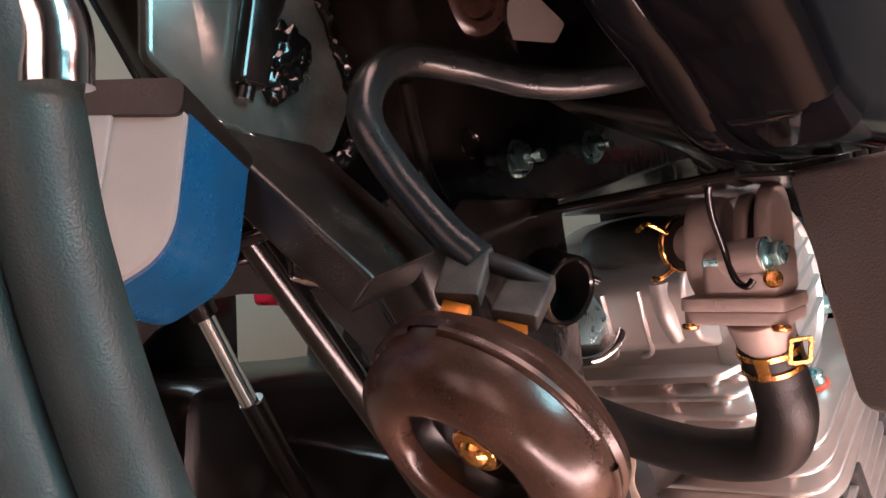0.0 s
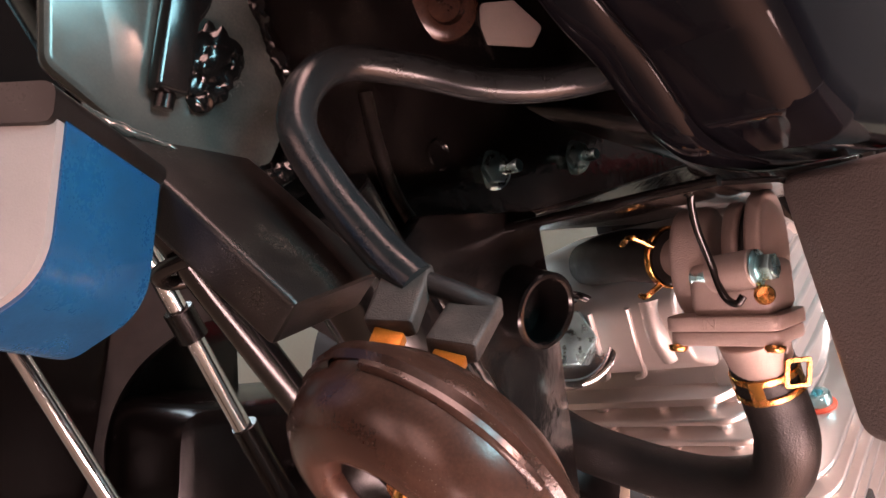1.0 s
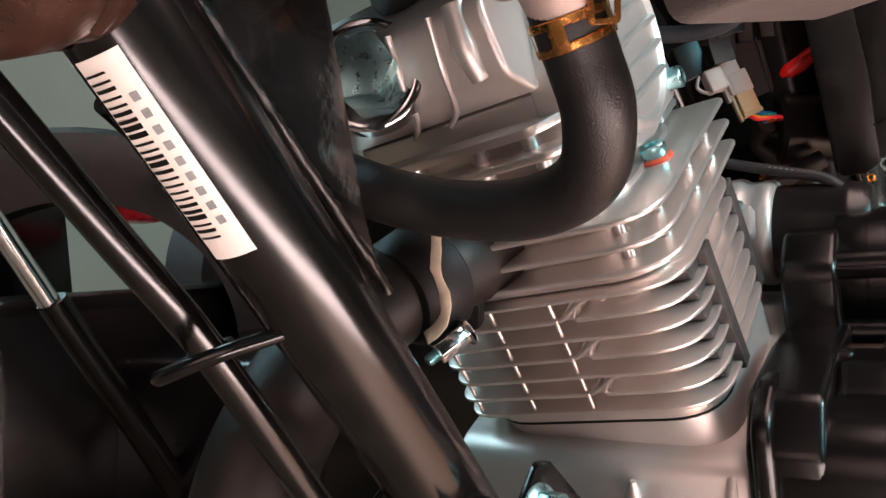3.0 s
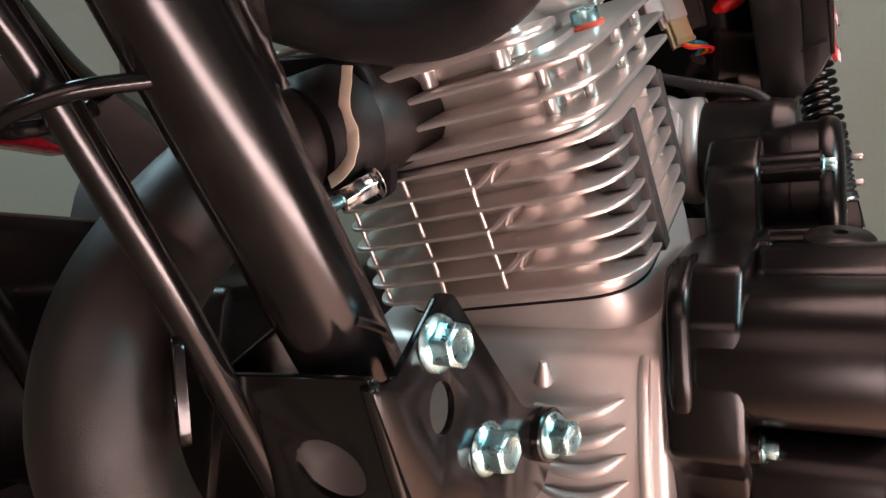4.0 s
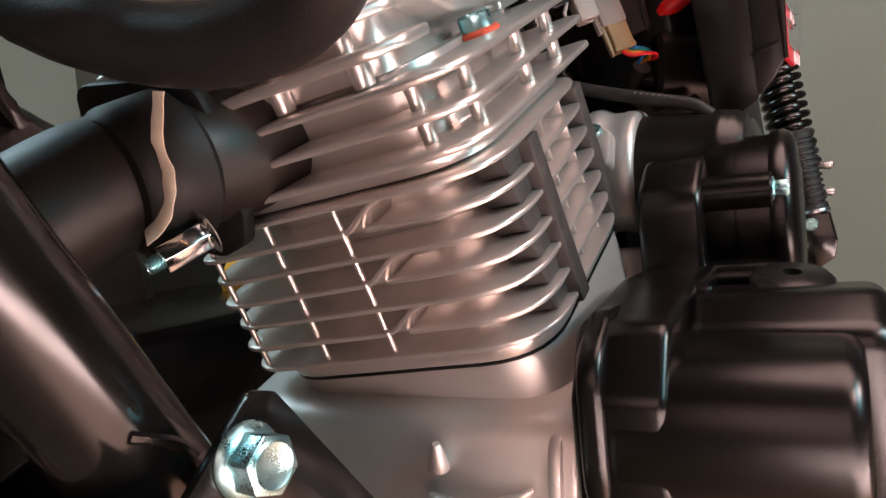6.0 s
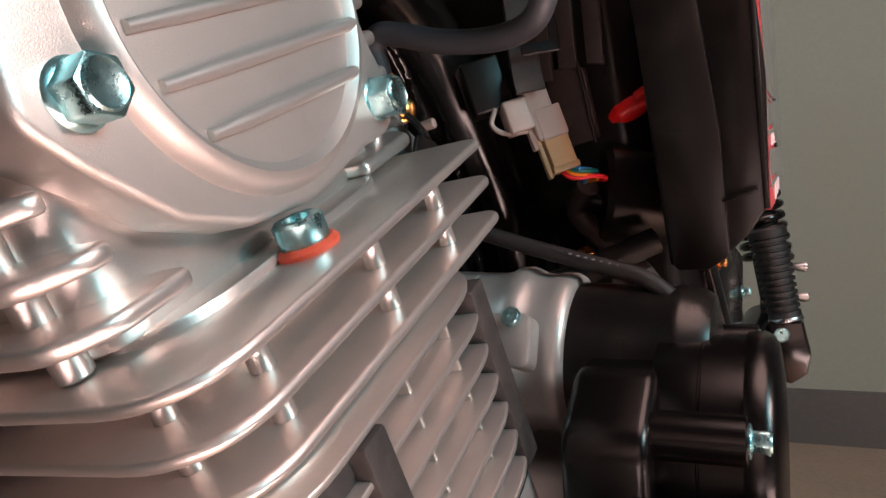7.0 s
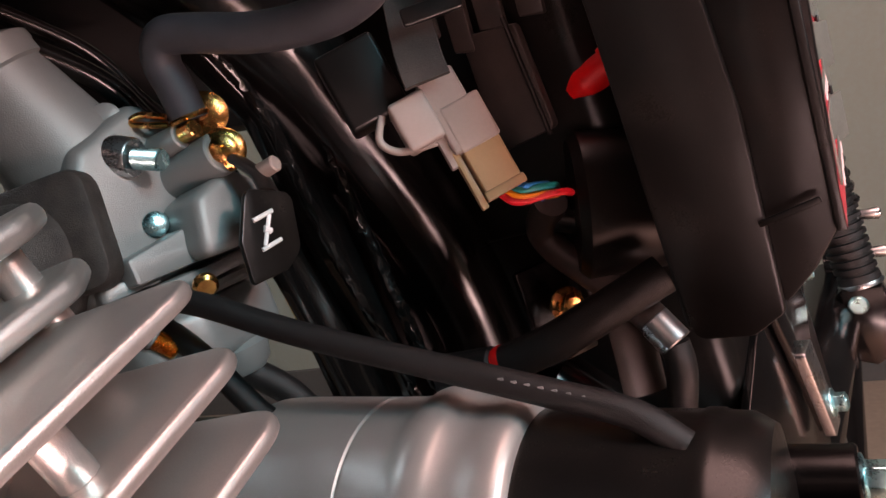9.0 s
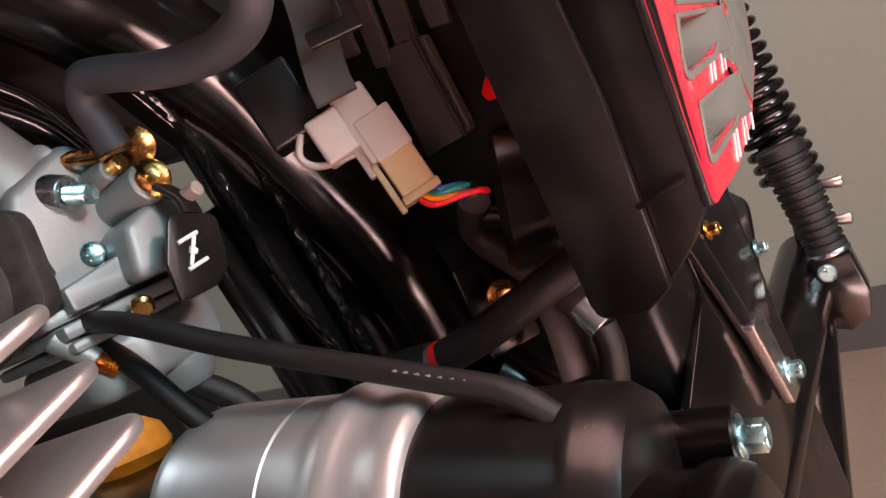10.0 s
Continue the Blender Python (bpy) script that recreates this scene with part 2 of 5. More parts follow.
def box(size, m=None, round_=0.0, seg=2, into=None):
    bm = bmesh.new()
    bmesh.ops.create_cube(bm, size=1.0, matrix=Matrix.Diagonal((*size, 1)))
    if round_:
        bevel(bm, round_, seg)
    bm.transform(m or Matrix())
    return merge(into, bm)


def merge(into, bm):
    if into is None:
        return bm
    me = bpy.data.meshes.new("tmp")
    bm.to_mesh(me)
    bm.free()
    into.from_mesh(me)
    bpy.data.meshes.remove(me)
    return into


def lathe(profile, m=None, seg=32, into=None, start=0.0, turn=360.0):
    """Turns (radius, height) pairs round z."""
    bm = bmesh.new()
    closed = turn >= 359.9
    rings = []
    count = seg if closed else seg + 1
    for r, h in profile:
        if r < 1e-6:
            rings.append([bm.verts.new((0, 0, h))] * count)
        else:
            rings.append([bm.verts.new((r * math.cos(radians(start + turn * k / seg)), r * math.sin(radians(start + turn * k / seg)), h)) for k in range(count)])
    for a, b in zip(rings, rings[1:]):
        for k in range(seg):
            q = (k + 1) % count
            loop = []
            for v in (a[k], a[q], b[q], b[k]):
                if v not in loop:
                    loop.append(v)
            if len(loop) > 2:
                bm.faces.new(loop)
    bm.transform(m or Matrix())
    return merge(into, bm)


def rod(p0, p1, r, r1=None, seg=24, edge=0.0006, into=None):
    """A round bar from p0 to p1 with eased ends."""
    length = (V(p1) - V(p0)).length
    r1 = r if r1 is None else r1
    e = min(edge, r * 0.4, length * 0.3)
    return lathe([(0, 0), (r - e, 0), (r, e), (r1, length - e), (r1 - e, length), (0, length)], along(p0, p1), seg, into)


def ring(p0, p1, r, inner, seg=32, edge=0.0005, into=None):
    length = (V(p1) - V(p0)).length
    e = edge
    return lathe([(inner, e), (inner + e, 0), (r - e, 0), (r, e), (r, length - e), (r - e, length), (inner + e, length), (inner, length - e), (inner, e)], along(p0, p1), seg, into)


def smooth_path(points, steps=8):
    pts = [V(p) for p in points]
    if len(pts) < 3:
        return pts
    ext = [2 * pts[0] - pts[1], *pts, 2 * pts[-1] - pts[-2]]
    out = []
    for i in range(1, len(ext) - 2):
        p0, p1, p2, p3 = ext[i - 1:i + 3]
        for k in range(steps):
            t = k / steps
            out.append(0.5 * (2 * p1 + (p2 - p0) * t + (2 * p0 - 5 * p1 + 4 * p2 - p3) * t * t + (3 * p1 - p0 - 3 * p2 + p3) * t ** 3))
    return out + [pts[-1]]


def sweep(points, r, seg=16, steps=8, flat=1.0, taper=None, hint=(0, 0, 1), into=None, cap=True, raw=False):
    """A round (or, by flat, oval) bar along a smooth path. taper: radius factors, spread over the path."""
    pts = [V(p) for p in points] if raw else smooth_path(points, steps)
    bm = bmesh.new()
    rings = []
    side = None
    for i, p in enumerate(pts):
        d = (pts[min(i + 1, len(pts) - 1)] - pts[max(i - 1, 0)]).normalized()
        if side is None:
            h = V(hint)
            if abs(h.dot(d)) > 0.95:
                h = V((1, 0, 0))
            side = h.cross(d).normalized()
        side = (side - d * side.dot(d)).normalized()
        up = d.cross(side)
        f = 1.0
        if taper:
            q = i / (len(pts) - 1) * (len(taper) - 1)
            a = min(int(q), len(taper) - 2)
            f = taper[a] + (taper[a + 1] - taper[a]) * (q - a)
        rings.append([bm.verts.new(p + f * r * (math.cos(2 * math.pi * k / seg) * side + flat * math.sin(2 * math.pi * k / seg) * up)) for k in range(seg)])
    for a, b in zip(rings, rings[1:]):
        for k in range(seg):
            bm.faces.new((a[k], a[(k + 1) % seg], b[(k + 1) % seg], b[k]))
    if cap:
        bm.faces.new(rings[0][::-1])
        bm.faces.new(rings[-1])
    return merge(into, bm)


def ribbon(points, across, width, thick, steps=8):
    """A flat band along a smooth path, lying along the vector across."""
    pts = smooth_path(points, steps)
    bm = bmesh.new()
    rings = []
    for i, p in enumerate(pts):
        d = (pts[min(i + 1, len(pts) - 1)] - pts[max(i - 1, 0)]).normalized()
        a = V(across)
        a = (a - d * a.dot(d)).normalized()
        n = d.cross(a)
        rings.append([bm.verts.new(p + a * width * u + n * thick * w) for u, w in ((-0.5, -0.3), (-0.47, -0.5), (0.47, -0.5), (0.5, -0.3), (0.5, 0.3), (0.47, 0.5), (-0.47, 0.5), (-0.5, 0.3))])
    for a, b in zip(rings, rings[1:]):
        for k in range(8):
            bm.faces.new((a[k], a[(k + 1) % 8], b[(k + 1) % 8], b[k]))
    bm.faces.new(rings[0][::-1])
    bm.faces.new(rings[-1])
    return bm


def lumpy(bm, amount=0.0012, scale=420):
    """Uneven surface of a hand-laid weld."""
    for v in bm.verts:
        v.co += noise.noise_vector(v.co * scale) * amount
    return bm


def rounded(points, radius, seg=5):
    """A closed outline with its corners rounded. radius: one number, or one for each corner."""
    out, n = [], len(points)
    for i in range(n):
        p, a, b = (V((*points[j % n][:2], 0)) for j in (i, i - 1, i + 1))
        r = radius[i] if isinstance(radius, (list, tuple)) else radius
        da, db = (a - p), (b - p)
        la, lb = da.length, db.length
        da.normalize(), db.normalize()
        half = da.angle(db) / 2
        t = min(r / max(math.tan(half), 1e-4), la * 0.48, lb * 0.48)
        if t < 1e-6 or abs(half - math.pi / 2) < 0.02:
            out.append((p.x, p.y))
            continue
        s, e = p + da * t, p + db * t
        for k in range(seg + 1):
            q = k / seg
            c = s * (1 - q) ** 2 + 2 * p * q * (1 - q) + e * q * q
            out.append((c.x, c.y))
    return out


def prism(outline, depth, m=None, edge=0.0, seg=2, holes=(), into=None):
    """Extrudes an outline (and its holes) along z by depth, with eased rims."""
    bm = bmesh.new()
    loops = [outline, *holes]
    edges = []
    for loop in loops:
        vs = [bm.verts.new((x, y, 0)) for x, y in loop]
        edges += [bm.edges.new((vs[k], vs[(k + 1) % len(vs)])) for k in range(len(vs))]
    if holes:
        bmesh.ops.triangle_fill(bm, edges=edges, use_beauty=True, use_dissolve=False)
    else:
        bm.faces.new([e.verts[0] for e in edges])
    bmesh.ops.recalc_face_normals(bm, faces=bm.faces)
    if bm.faces[:] and bm.faces[:][0].normal.z > 0:
        bmesh.ops.reverse_faces(bm, faces=bm.faces)
    got = bmesh.ops.extrude_face_region(bm, geom=bm.faces[:])
    top = [v for v in got["geom"] if isinstance(v, bmesh.types.BMVert)]
    bmesh.ops.translate(bm, verts=top, vec=(0, 0, depth))
    if edge:
        rim = [e for e in bm.edges if len(e.link_faces) == 2 and e.calc_face_angle(0) > radians(60) and abs(e.verts[0].co.z - e.verts[1].co.z) < 1e-7]
        bmesh.ops.bevel(bm, geom=rim, offset=edge, segments=seg, affect="EDGES", profile=0.5, clamp_overlap=True)
    bm.transform(m or Matrix())
    return merge(into, bm)


def circle(cx, cy, r, n=20, ry=None):
    return [(cx + r * math.cos(2 * math.pi * k / n), cy + (ry or r) * math.sin(2 * math.pi * k / n)) for k in range(n)]


# Poses of the three upright planes: outline (a, b) to (y, z), (x, z) or (x, y).
def plane_x(x):
    return basis((0, 1, 0), (0, 0, 1), (1, 0, 0), (x, 0, 0))


def plane_y(y):
    return basis((-1, 0, 0), (0, 0, 1), (0, 1, 0), (0, y, 0))


def plane_z(z):
    return Matrix.Translation((0, 0, z))


def hex_head(m, across, height, flange=0.0, fheight=0.0015, dish=True, shank=0.0, shank_len=0.0):
    """A hexagon bolt head on z, with its flange below and a dished top."""
    bm = bmesh.new()
    base = 0.0
    if flange:
        lathe([(0, 0), (flange * 0.97, 0), (flange, 0.0005), (flange * 0.95, fheight * 0.8), (across * 0.5, fheight * 1.5), (0, fheight * 1.5)], None, 28, bm)
        base = fheight * 0.9
    R = across / math.sqrt(3)
    outline = [(R * math.cos(k * math.pi / 3), R * math.sin(k * math.pi / 3)) for k in range(6)]
    hx = prism(outline, height - base, Matrix.Translation((0, 0, base)))
    bevel(hx, across * 0.05, 2, 50)
    merge(bm, hx)
    if dish:
        lathe([(across * 0.45, height + 0.0001), (across * 0.40, height + 0.0006), (across * 0.34, height + 0.0002), (0, height + 0.0002)], None, 24, bm)
    if shank:
        lathe([(0, -shank_len), (shank, -shank_len), (shank, 0), (0, 0)], None, 16, bm)
    bm.transform(m)
    return bm


def threaded(m, r, length, pitch=0.0009):
    prof = [(0, 0)]
    n = int(length / pitch)
    for k in range(n):
        prof += [(r, k * pitch), (r * 0.86, (k + 0.5) * pitch)]
    prof += [(r * 0.8, length), (0, length)]
    return lathe(prof, m, 20)


def facing(at, normal, hint=(0, 0, 1)):
    return along(at, V(at) + V(normal), hint)


# ---- room ----
def slab(name, lo, hi, mat, label, category):
    lo, hi = V(lo), V(hi)
    return solid(name, box(hi - lo, Matrix.Translation((lo + hi) / 2)), mat, label, category, kind="structure")


slab("floor", (-2.2, -2.2, -0.10), (2.2, 2.0, 0.0), FLOOR, "beige concrete garage floor under the motorcycle", "floor")
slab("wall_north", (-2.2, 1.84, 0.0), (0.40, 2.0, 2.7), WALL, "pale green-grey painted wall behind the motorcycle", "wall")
# Unseen rest of the north wall, darkened for the tank's reflection.
slab("wall_north_dark", (0.40, 1.84, 0.0), (2.2, 2.0, 2.7), UNSEEN_DARK, "unseen dark wall added to keep reflections dark", "wall")
slab("wall_west", (-2.2, -2.2, 0.0), (-2.05, 1.84, 2.7), LIT_WALL, "green-grey painted garage wall with its brightness put into the colour", "wall")
# East and south walls stay out of view; their darkness limits bounce light.
slab("wall_east", (2.05, -2.2, 0.0), (2.2, 1.84, 2.7), UNSEEN_DARK, "unseen dark wall added to keep reflections dark", "wall")
slab("wall_south", (-2.05, -2.2, 0.0), (2.05, -2.05, 2.7), UNSEEN_DARK, "unseen dark wall added to keep reflections dark", "wall")
slab("ceiling", (-2.2, -2.2, 2.7), (2.2, 2.0, 2.8), CEILING, "grey painted garage ceiling", "ceiling")
slab("baseboard", (-2.05, 1.825, 0.0), (0.40, 1.84, 0.10), SKIRT, "dark painted skirting along the wall", "baseboard")

# ---- engine ----
LEAN = radians(19)
PIVOT = V((0.01, 0.53, 0.2))
UVW = basis((1, 0, 0), (0, math.cos(LEAN), math.sin(LEAN)), (0, -math.sin(LEAN), math.cos(LEAN)))
UVW = UVW @ Matrix.Translation(PIVOT) @ pose(0, 0, 0, 3.0, -6.4, 0) @ Matrix.Translation(-PIVOT)


def eng(u, v, w):
    return UVW @ V((u, v, w))


engine = thing("engine", (0, 0.58, 0.11), "air-cooled cast alloy motorcycle engine with black side cover", "engine")


def flat(w):
    """Outline (u, v) to a level of the leaning cylinder."""
    return UVW @ Matrix.Translation((0, 0, w))


def oblong(u0, u1, v0, v1, r, seg=7):
    return rounded([(u0, v0), (u1, v0), (u1, v1), (u0, v1)], r, seg)


# crankcase
case = prism(rounded([(0.456, 0.288), (0.611, 0.342), (0.70, 0.338), (0.75, 0.25), (0.72, 0.13), (0.50, 0.11), (0.455, 0.15), (0.450, 0.235)], 0.02), 0.176, plane_x(-0.085), 0.004, 3)
prism(oblong(-0.070, 0.073, 0.535, 0.675, 0.03), 0.030, flat(0.1074), 0.003, 2, into=case)
part("crankcase", case, ALLOY_FINE, engine)
part("case_joint", prism(rounded([(0.452, 0.283), (0.611, 0.340), (0.70, 0.335), (0.75, 0.25), (0.72, 0.13), (0.50, 0.11), (0.449, 0.15), (0.446, 0.235)], 0.02), 0.006, plane_x(0.078), 0.002), ALLOY_FINE, engine)
for k in range(9):
    z = 0.262 - 0.0143 * k
    y = 0.449 + 0.0008 * k * k * 0.15
    run = [(0.026, y + 0.001, z - 0.006), (0.042, y - 0.003, z - 0.008), (0.058, y - 0.003, z - 0.006), (0.072, y + 0.001, z + 0.001 + 0.0006 * k)]
    part("cooling_rib", sweep(run, 0.0036, 10, 6, 1.0, (0.5, 0.95, 1.0, 0.95, 0.25), hint=(1, 0, 0)), ALLOY_FINE, engine)
part("casting_lug", rod((0.030, 0.452, 0.268), (0.033, 0.446, 0.280), 0.005, 0.002, 14), ALLOY_FINE, engine)

# cylinder: base flange, barrel, fins, posts
part("base_flange", prism(oblong(-0.072, 0.074, 0.533, 0.676, 0.03), 0.0075, flat(0.1386), 0.002), ALLOY, engine)
part("base_gasket", prism(oblong(-0.0715, 0.0735, 0.5335, 0.6755, 0.03), 0.0012, flat(0.1374), 0), BLACK_MATT, engine)
part("barrel", prism(oblong(-0.060, 0.058, 0.552, 0.660, 0.035), 0.088, flat(0.144), 0.001), ALLOY, engine)
FIN_STEP = 0.01197
for k in range(7):
    w = 0.1460 + FIN_STEP * k
    if k in (1, 3, 5):
        left_end = rounded([(-0.086, 0.530), (0.0068, 0.530), (0.0068, 0.570), (-0.086, 0.668)], [0.02, 0.001, 0.001, 0.02], 6)
        wrap = rounded([(0.0162, 0.530), (0.079, 0.530), (0.079, 0.668), (-0.06, 0.668), (-0.06, 0.64), (0.0162, 0.570)], [0.003, 0.032, 0.034, 0.002, 0.002, 0.001], 8)
        part("cylinder_fin", prism(left_end, 0.0024, flat(w), 0.0009), ALLOY, engine)
        part("cylinder_fin", prism(wrap, 0.0024, flat(w), 0.0009), ALLOY, engine)
        part("fin_web", sweep([eng(0.0050, 0.5322, w + 0.0012), eng(0.0095, 0.5318, w + 0.0022), eng(0.0165, 0.5318, w + 0.0066), eng(0.0225, 0.5318, w + 0.0104), eng(0.0275, 0.5322, w + 0.0124)], 0.0013, 8, 8), ALLOY, engine)
        part("fin_web", sweep([eng(0.0195, 0.5322, w + 0.0012), eng(0.0166, 0.5320, w + 0.0020), eng(0.0172, 0.5320, w + 0.0046), eng(0.0196, 0.5320, w + 0.0082)], 0.0012, 8, 8), ALLOY, engine)
        part("web_wall", prism(rounded([(0.0068, w), (0.0172, w), (0.0235, w + 0.0105), (0.0195, w + 0.0105)], 0.0008, 2), 0.022, UVW @ basis((1, 0, 0), (0, 0, 1), (0, -1, 0), (0, 0.556, 0))), ALLOY, engine)
    else:
        part("cylinder_fin", prism(rounded([(-0.086, 0.530), (0.079, 0.530), (0.079, 0.668), (-0.086, 0.668)], [0.024, 0.032, 0.034, 0.024], 9), 0.0024, flat(w), 0.0009), ALLOY, engine)
for u in (0.004, -0.034, -0.0715):
    for k in range(6):
        w = 0.1482 + FIN_STEP * k
        part("fin_post", rod(eng(u, 0.5335, w), eng(u, 0.5335, w + 0.0100), 0.0013, None, 10), ALLOY, engine)
for v in (0.605, 0.635):
    for k in range(6):
        w = 0.1482 + FIN_STEP * k
        part("fin_bridge", box((0.012, 0.0016, 0.0104), UVW @ Matrix.Translation((0.0665, v, w + 0.0046)), 0.0004), ALLOY, engine)
for v, top, x0 in ((0.5735, 0.2175, 0.0695), (0.6560, 0.2160, 0.0655)):
    part("rubber_strip", prism(rounded([(v - 0.0055, 0.143), (v + 0.0055, 0.143), (v + 0.0055, top), (v - 0.0055, top)], 0.001, 2), 0.011, UVW @ plane_x(x0), 0.001), STRIP_RUBBER, engine, "dark dusty rubber damper strip between the fins")
for k in range(6):
    w = 0.1484 + FIN_STEP * k
    tooth = rounded([(0.553, w + 0.0006), (0.570, w), (0.570, w + 0.0094), (0.549, w + 0.0094)], [0.003, 0.001, 0.001, 0.004], 3)
    part("comb_tooth", prism(tooth, 0.014, UVW @ plane_x(0.0610), 0.0006), STRIP_RUBBER, engine)

# cylinder head: three full plates, then fins round the front corner
part("head_joint", prism(oblong(-0.070, 0.070, 0.538, 0.672, 0.03), 0.006, flat(0.2215), 0.001), ALLOY, engine)
part("head_core", prism(oblong(-0.066, 0.056, 0.550, 0.668, 0.03), 0.034, flat(0.2270), 0.001), ALLOY, engine)
part("head_core", prism(oblong(-0.082, 0.046, 0.5445, 0.66, 0.014), 0.064, flat(0.2600), 0.002), ALLOY, engine)
PLATES = (0.2275, 0.2410, 0.2546)
for k, w in enumerate(PLATES):
    part("head_fin", prism(rounded([(-0.078 + 0.022 * (k == 0), 0.530), (0.0785, 0.530), (0.0800, 0.688 + 0.001 * k), (-0.078, 0.688)], [0.005, 0.027, 0.008, 0.01], 9), 0.0034, flat(w), 0.0015, 3), ALLOY, engine)
for u, v in ((0.052, 0.5460), (0.066, 0.5640), (0.0690, 0.6160), (0.0690, 0.6600), (-0.030, 0.5440)):
    for w in PLATES[:2]:
        part("fin_post", rod(eng(u, v, w + 0.003), eng(u, v, w + 0.0138), 0.0032, None, 12), ALLOY, engine)
part("hook_web", sweep([eng(-0.052, 0.534, 0.229), eng(-0.057, 0.535, 0.225), eng(-0.062, 0.538, 0.216)], 0.0030, 10, 6), ALLOY, engine)
for k, (tip, end) in enumerate(((0.0600, 0.5640), (0.0585, 0.5500), (0.0520, 0.5450), (0.0480, 0.5420))):
    w = 0.2680 + 0.0134 * k
    rim = rounded([(-0.084, 0.529), (tip - 0.010, 0.529), (tip, 0.541), (tip, end), (tip - 0.009, end), (0.030, 0.556), (0.030, 0.60), (-0.084, 0.60)], [0.006, 0.014, 0.012, 0.0042, 0.0042, 0.004, 0.002, 0.002], 6)
    part("head_fin", prism(rim, 0.0046, flat(w), 0.0021, 3), ALLOY, engine)
    for u in (0.036 - 0.003 * k, -0.004, -0.044):
        part("fin_post", rod(eng(u, 0.5425, w - 0.0095), eng(u, 0.5425, w), 0.0044, None, 16), ALLOY, engine)
head = prism(rounded([(0.563, 0.253), (0.675, 0.2475), (0.680, 0.337), (0.650, 0.379), (0.570, 0.393), (0.521, 0.376), (0.5213, 0.3407), (0.5406, 0.3256), (0.5665, 0.3222)], [0.004, 0.014, 0.014, 0.014, 0.014, 0.014, 0.012, 0.008, 0.006]), 0.127, UVW @ plane_x(-0.085), 0.008, 4)
part("head_body", head, ALLOY_FINE, engine)
for k in range(6):
    w = 0.2605 + 0.0128 * k
    part("head_fin", prism(rounded([(-0.06, 0.655), (0.052, 0.655), (0.052, 0.690), (0.042, 0.700), (-0.06, 0.700)], [0.003, 0.003, 0.007, 0.006, 0.003], 5), 0.0052, flat(w), 0.0022, 3), ALLOY, engine)
    part("fin_post", rod(eng(0.036, 0.690, w - 0.009), eng(0.036, 0.690, w), 0.004, None, 12), ALLOY, engine)
# raised lines on the smooth front of the head
for u in (-0.012, 0.012):
    part("casting_line", sweep([eng(u + 0.004, 0.5205, 0.376), eng(u, 0.5205, 0.352), eng(u - 0.006, 0.527, 0.333), eng(u - 0.020, 0.538, 0.323)], 0.0016, 8, 6), ALLOY_FINE, engine)

part("casting_boss", sweep([eng(0.027, 0.527, 0.376), eng(0.027, 0.522, 0.358), eng(0.0275, 0.523, 0.342)], 0.0062, 20, 8, 1.0, (1.0, 1.0, 0.75)), ALLOY_FINE, engine)
# round inspection cap on the left side of the head
cap_m = UVW @ basis((0, 1, 0), (0, 0, 1), (1, 0, 0), (0.036, 0.613, 0.325))
ears = prism(rounded([(-0.069, 0.006), (-0.073, -0.013), (-0.064, -0.025), (-0.047, -0.0434), (-0.0266, -0.0534), (0.0, -0.0575), (0.033, -0.053), (0.052, -0.053), (0.062, -0.042), (0.057, -0.026), (0.05, 0.03), (0.02, 0.052), (-0.05, 0.045)], 0.011, 6), 0.0245, cap_m, 0.0025, 3)
cap = part("inspection_cap", ears, ALLOY_FINE, engine, "round ribbed alloy inspection cap held by two bolts")
part("cap_dome", lathe([(0.0530, 0.022), (0.0515, 0.0262), (0.0490, 0.0292), (0.0468, 0.0298), (0.0452, 0.0285), (0.0440, 0.0272), (0.030, 0.0280), (0.0, 0.0285)], cap_m, 72), ALLOY_FINE, cap)
for k in range(6):
    w = -0.0295 + 0.0134 * k
    half = math.sqrt(max(0.0455 ** 2 - w * w, 1e-6))
    part("cap_rib", sweep([(cap_m @ V((-half * 0.93, w + 0.0006, 0.0278))), (cap_m @ V((0, w, 0.0288))), (cap_m @ V((half * 1.05, w - 0.0006, 0.0278)))], 0.0021, 10, 10, 1.0, (0.75, 1.0, 1.0, 1.0, 1.0, 1.0)), ALLOY_FINE, cap)
for at in (eng(0.0595, 0.5555, 0.3135), eng(0.0590, 0.6620, 0.2835)):
    part("cap_bolt", hex_head(facing(at, UVW.to_3x3() @ V((1, 0, 0))), 0.0122, 0.0095, 0.0080), ZINC, cap)

# socket screw with red sealant on the top fin, and one on the front
def socket_screw(at, normal, r=0.0072, h=0.009):
    m = facing(at, normal)
    screw = part("socket_screw", lathe([(0, 0), (r * 0.95, 0), (r, 0.0006), (r, h - 0.0008), (r - 0.0008, h), (r * 0.55, h), (r * 0.5, h - 0.004), (0, h - 0.004)], m, 28), ZINC, engine)
    part("seal_ring", lathe([(0, -0.0006), (r * 1.25, -0.0006), (r * 1.28, 0.001), (r * 1.1, 0.0022), (0, 0.0022)], m, 28), RED_SEAL, screw, "bright red sealant ring under the screw")


axis_up = UVW.to_3x3() @ V((0, 0, 1))
socket_screw(eng(0.0605, 0.6015, 0.2582), axis_up)
socket_screw(V((0.006, 0.372, 0.519)), (0.1, -0.9, 0.4), 0.006, 0.006)

# steel hexagon plug on the front of the head
pm = facing((-0.043, 0.362, 0.504), (0.42, -0.88, 0.16))
plug = part("valve_plug", lathe([(0.0, -0.014), (0.0275, -0.014), (0.0280, -0.012), (0.0280, -0.001), (0.0268, 0.0), (0.0235, 0.0), (0.0225, -0.004), (0, -0.004)], pm, 48), CHROME, engine, "polished steel hexagon valve plug")
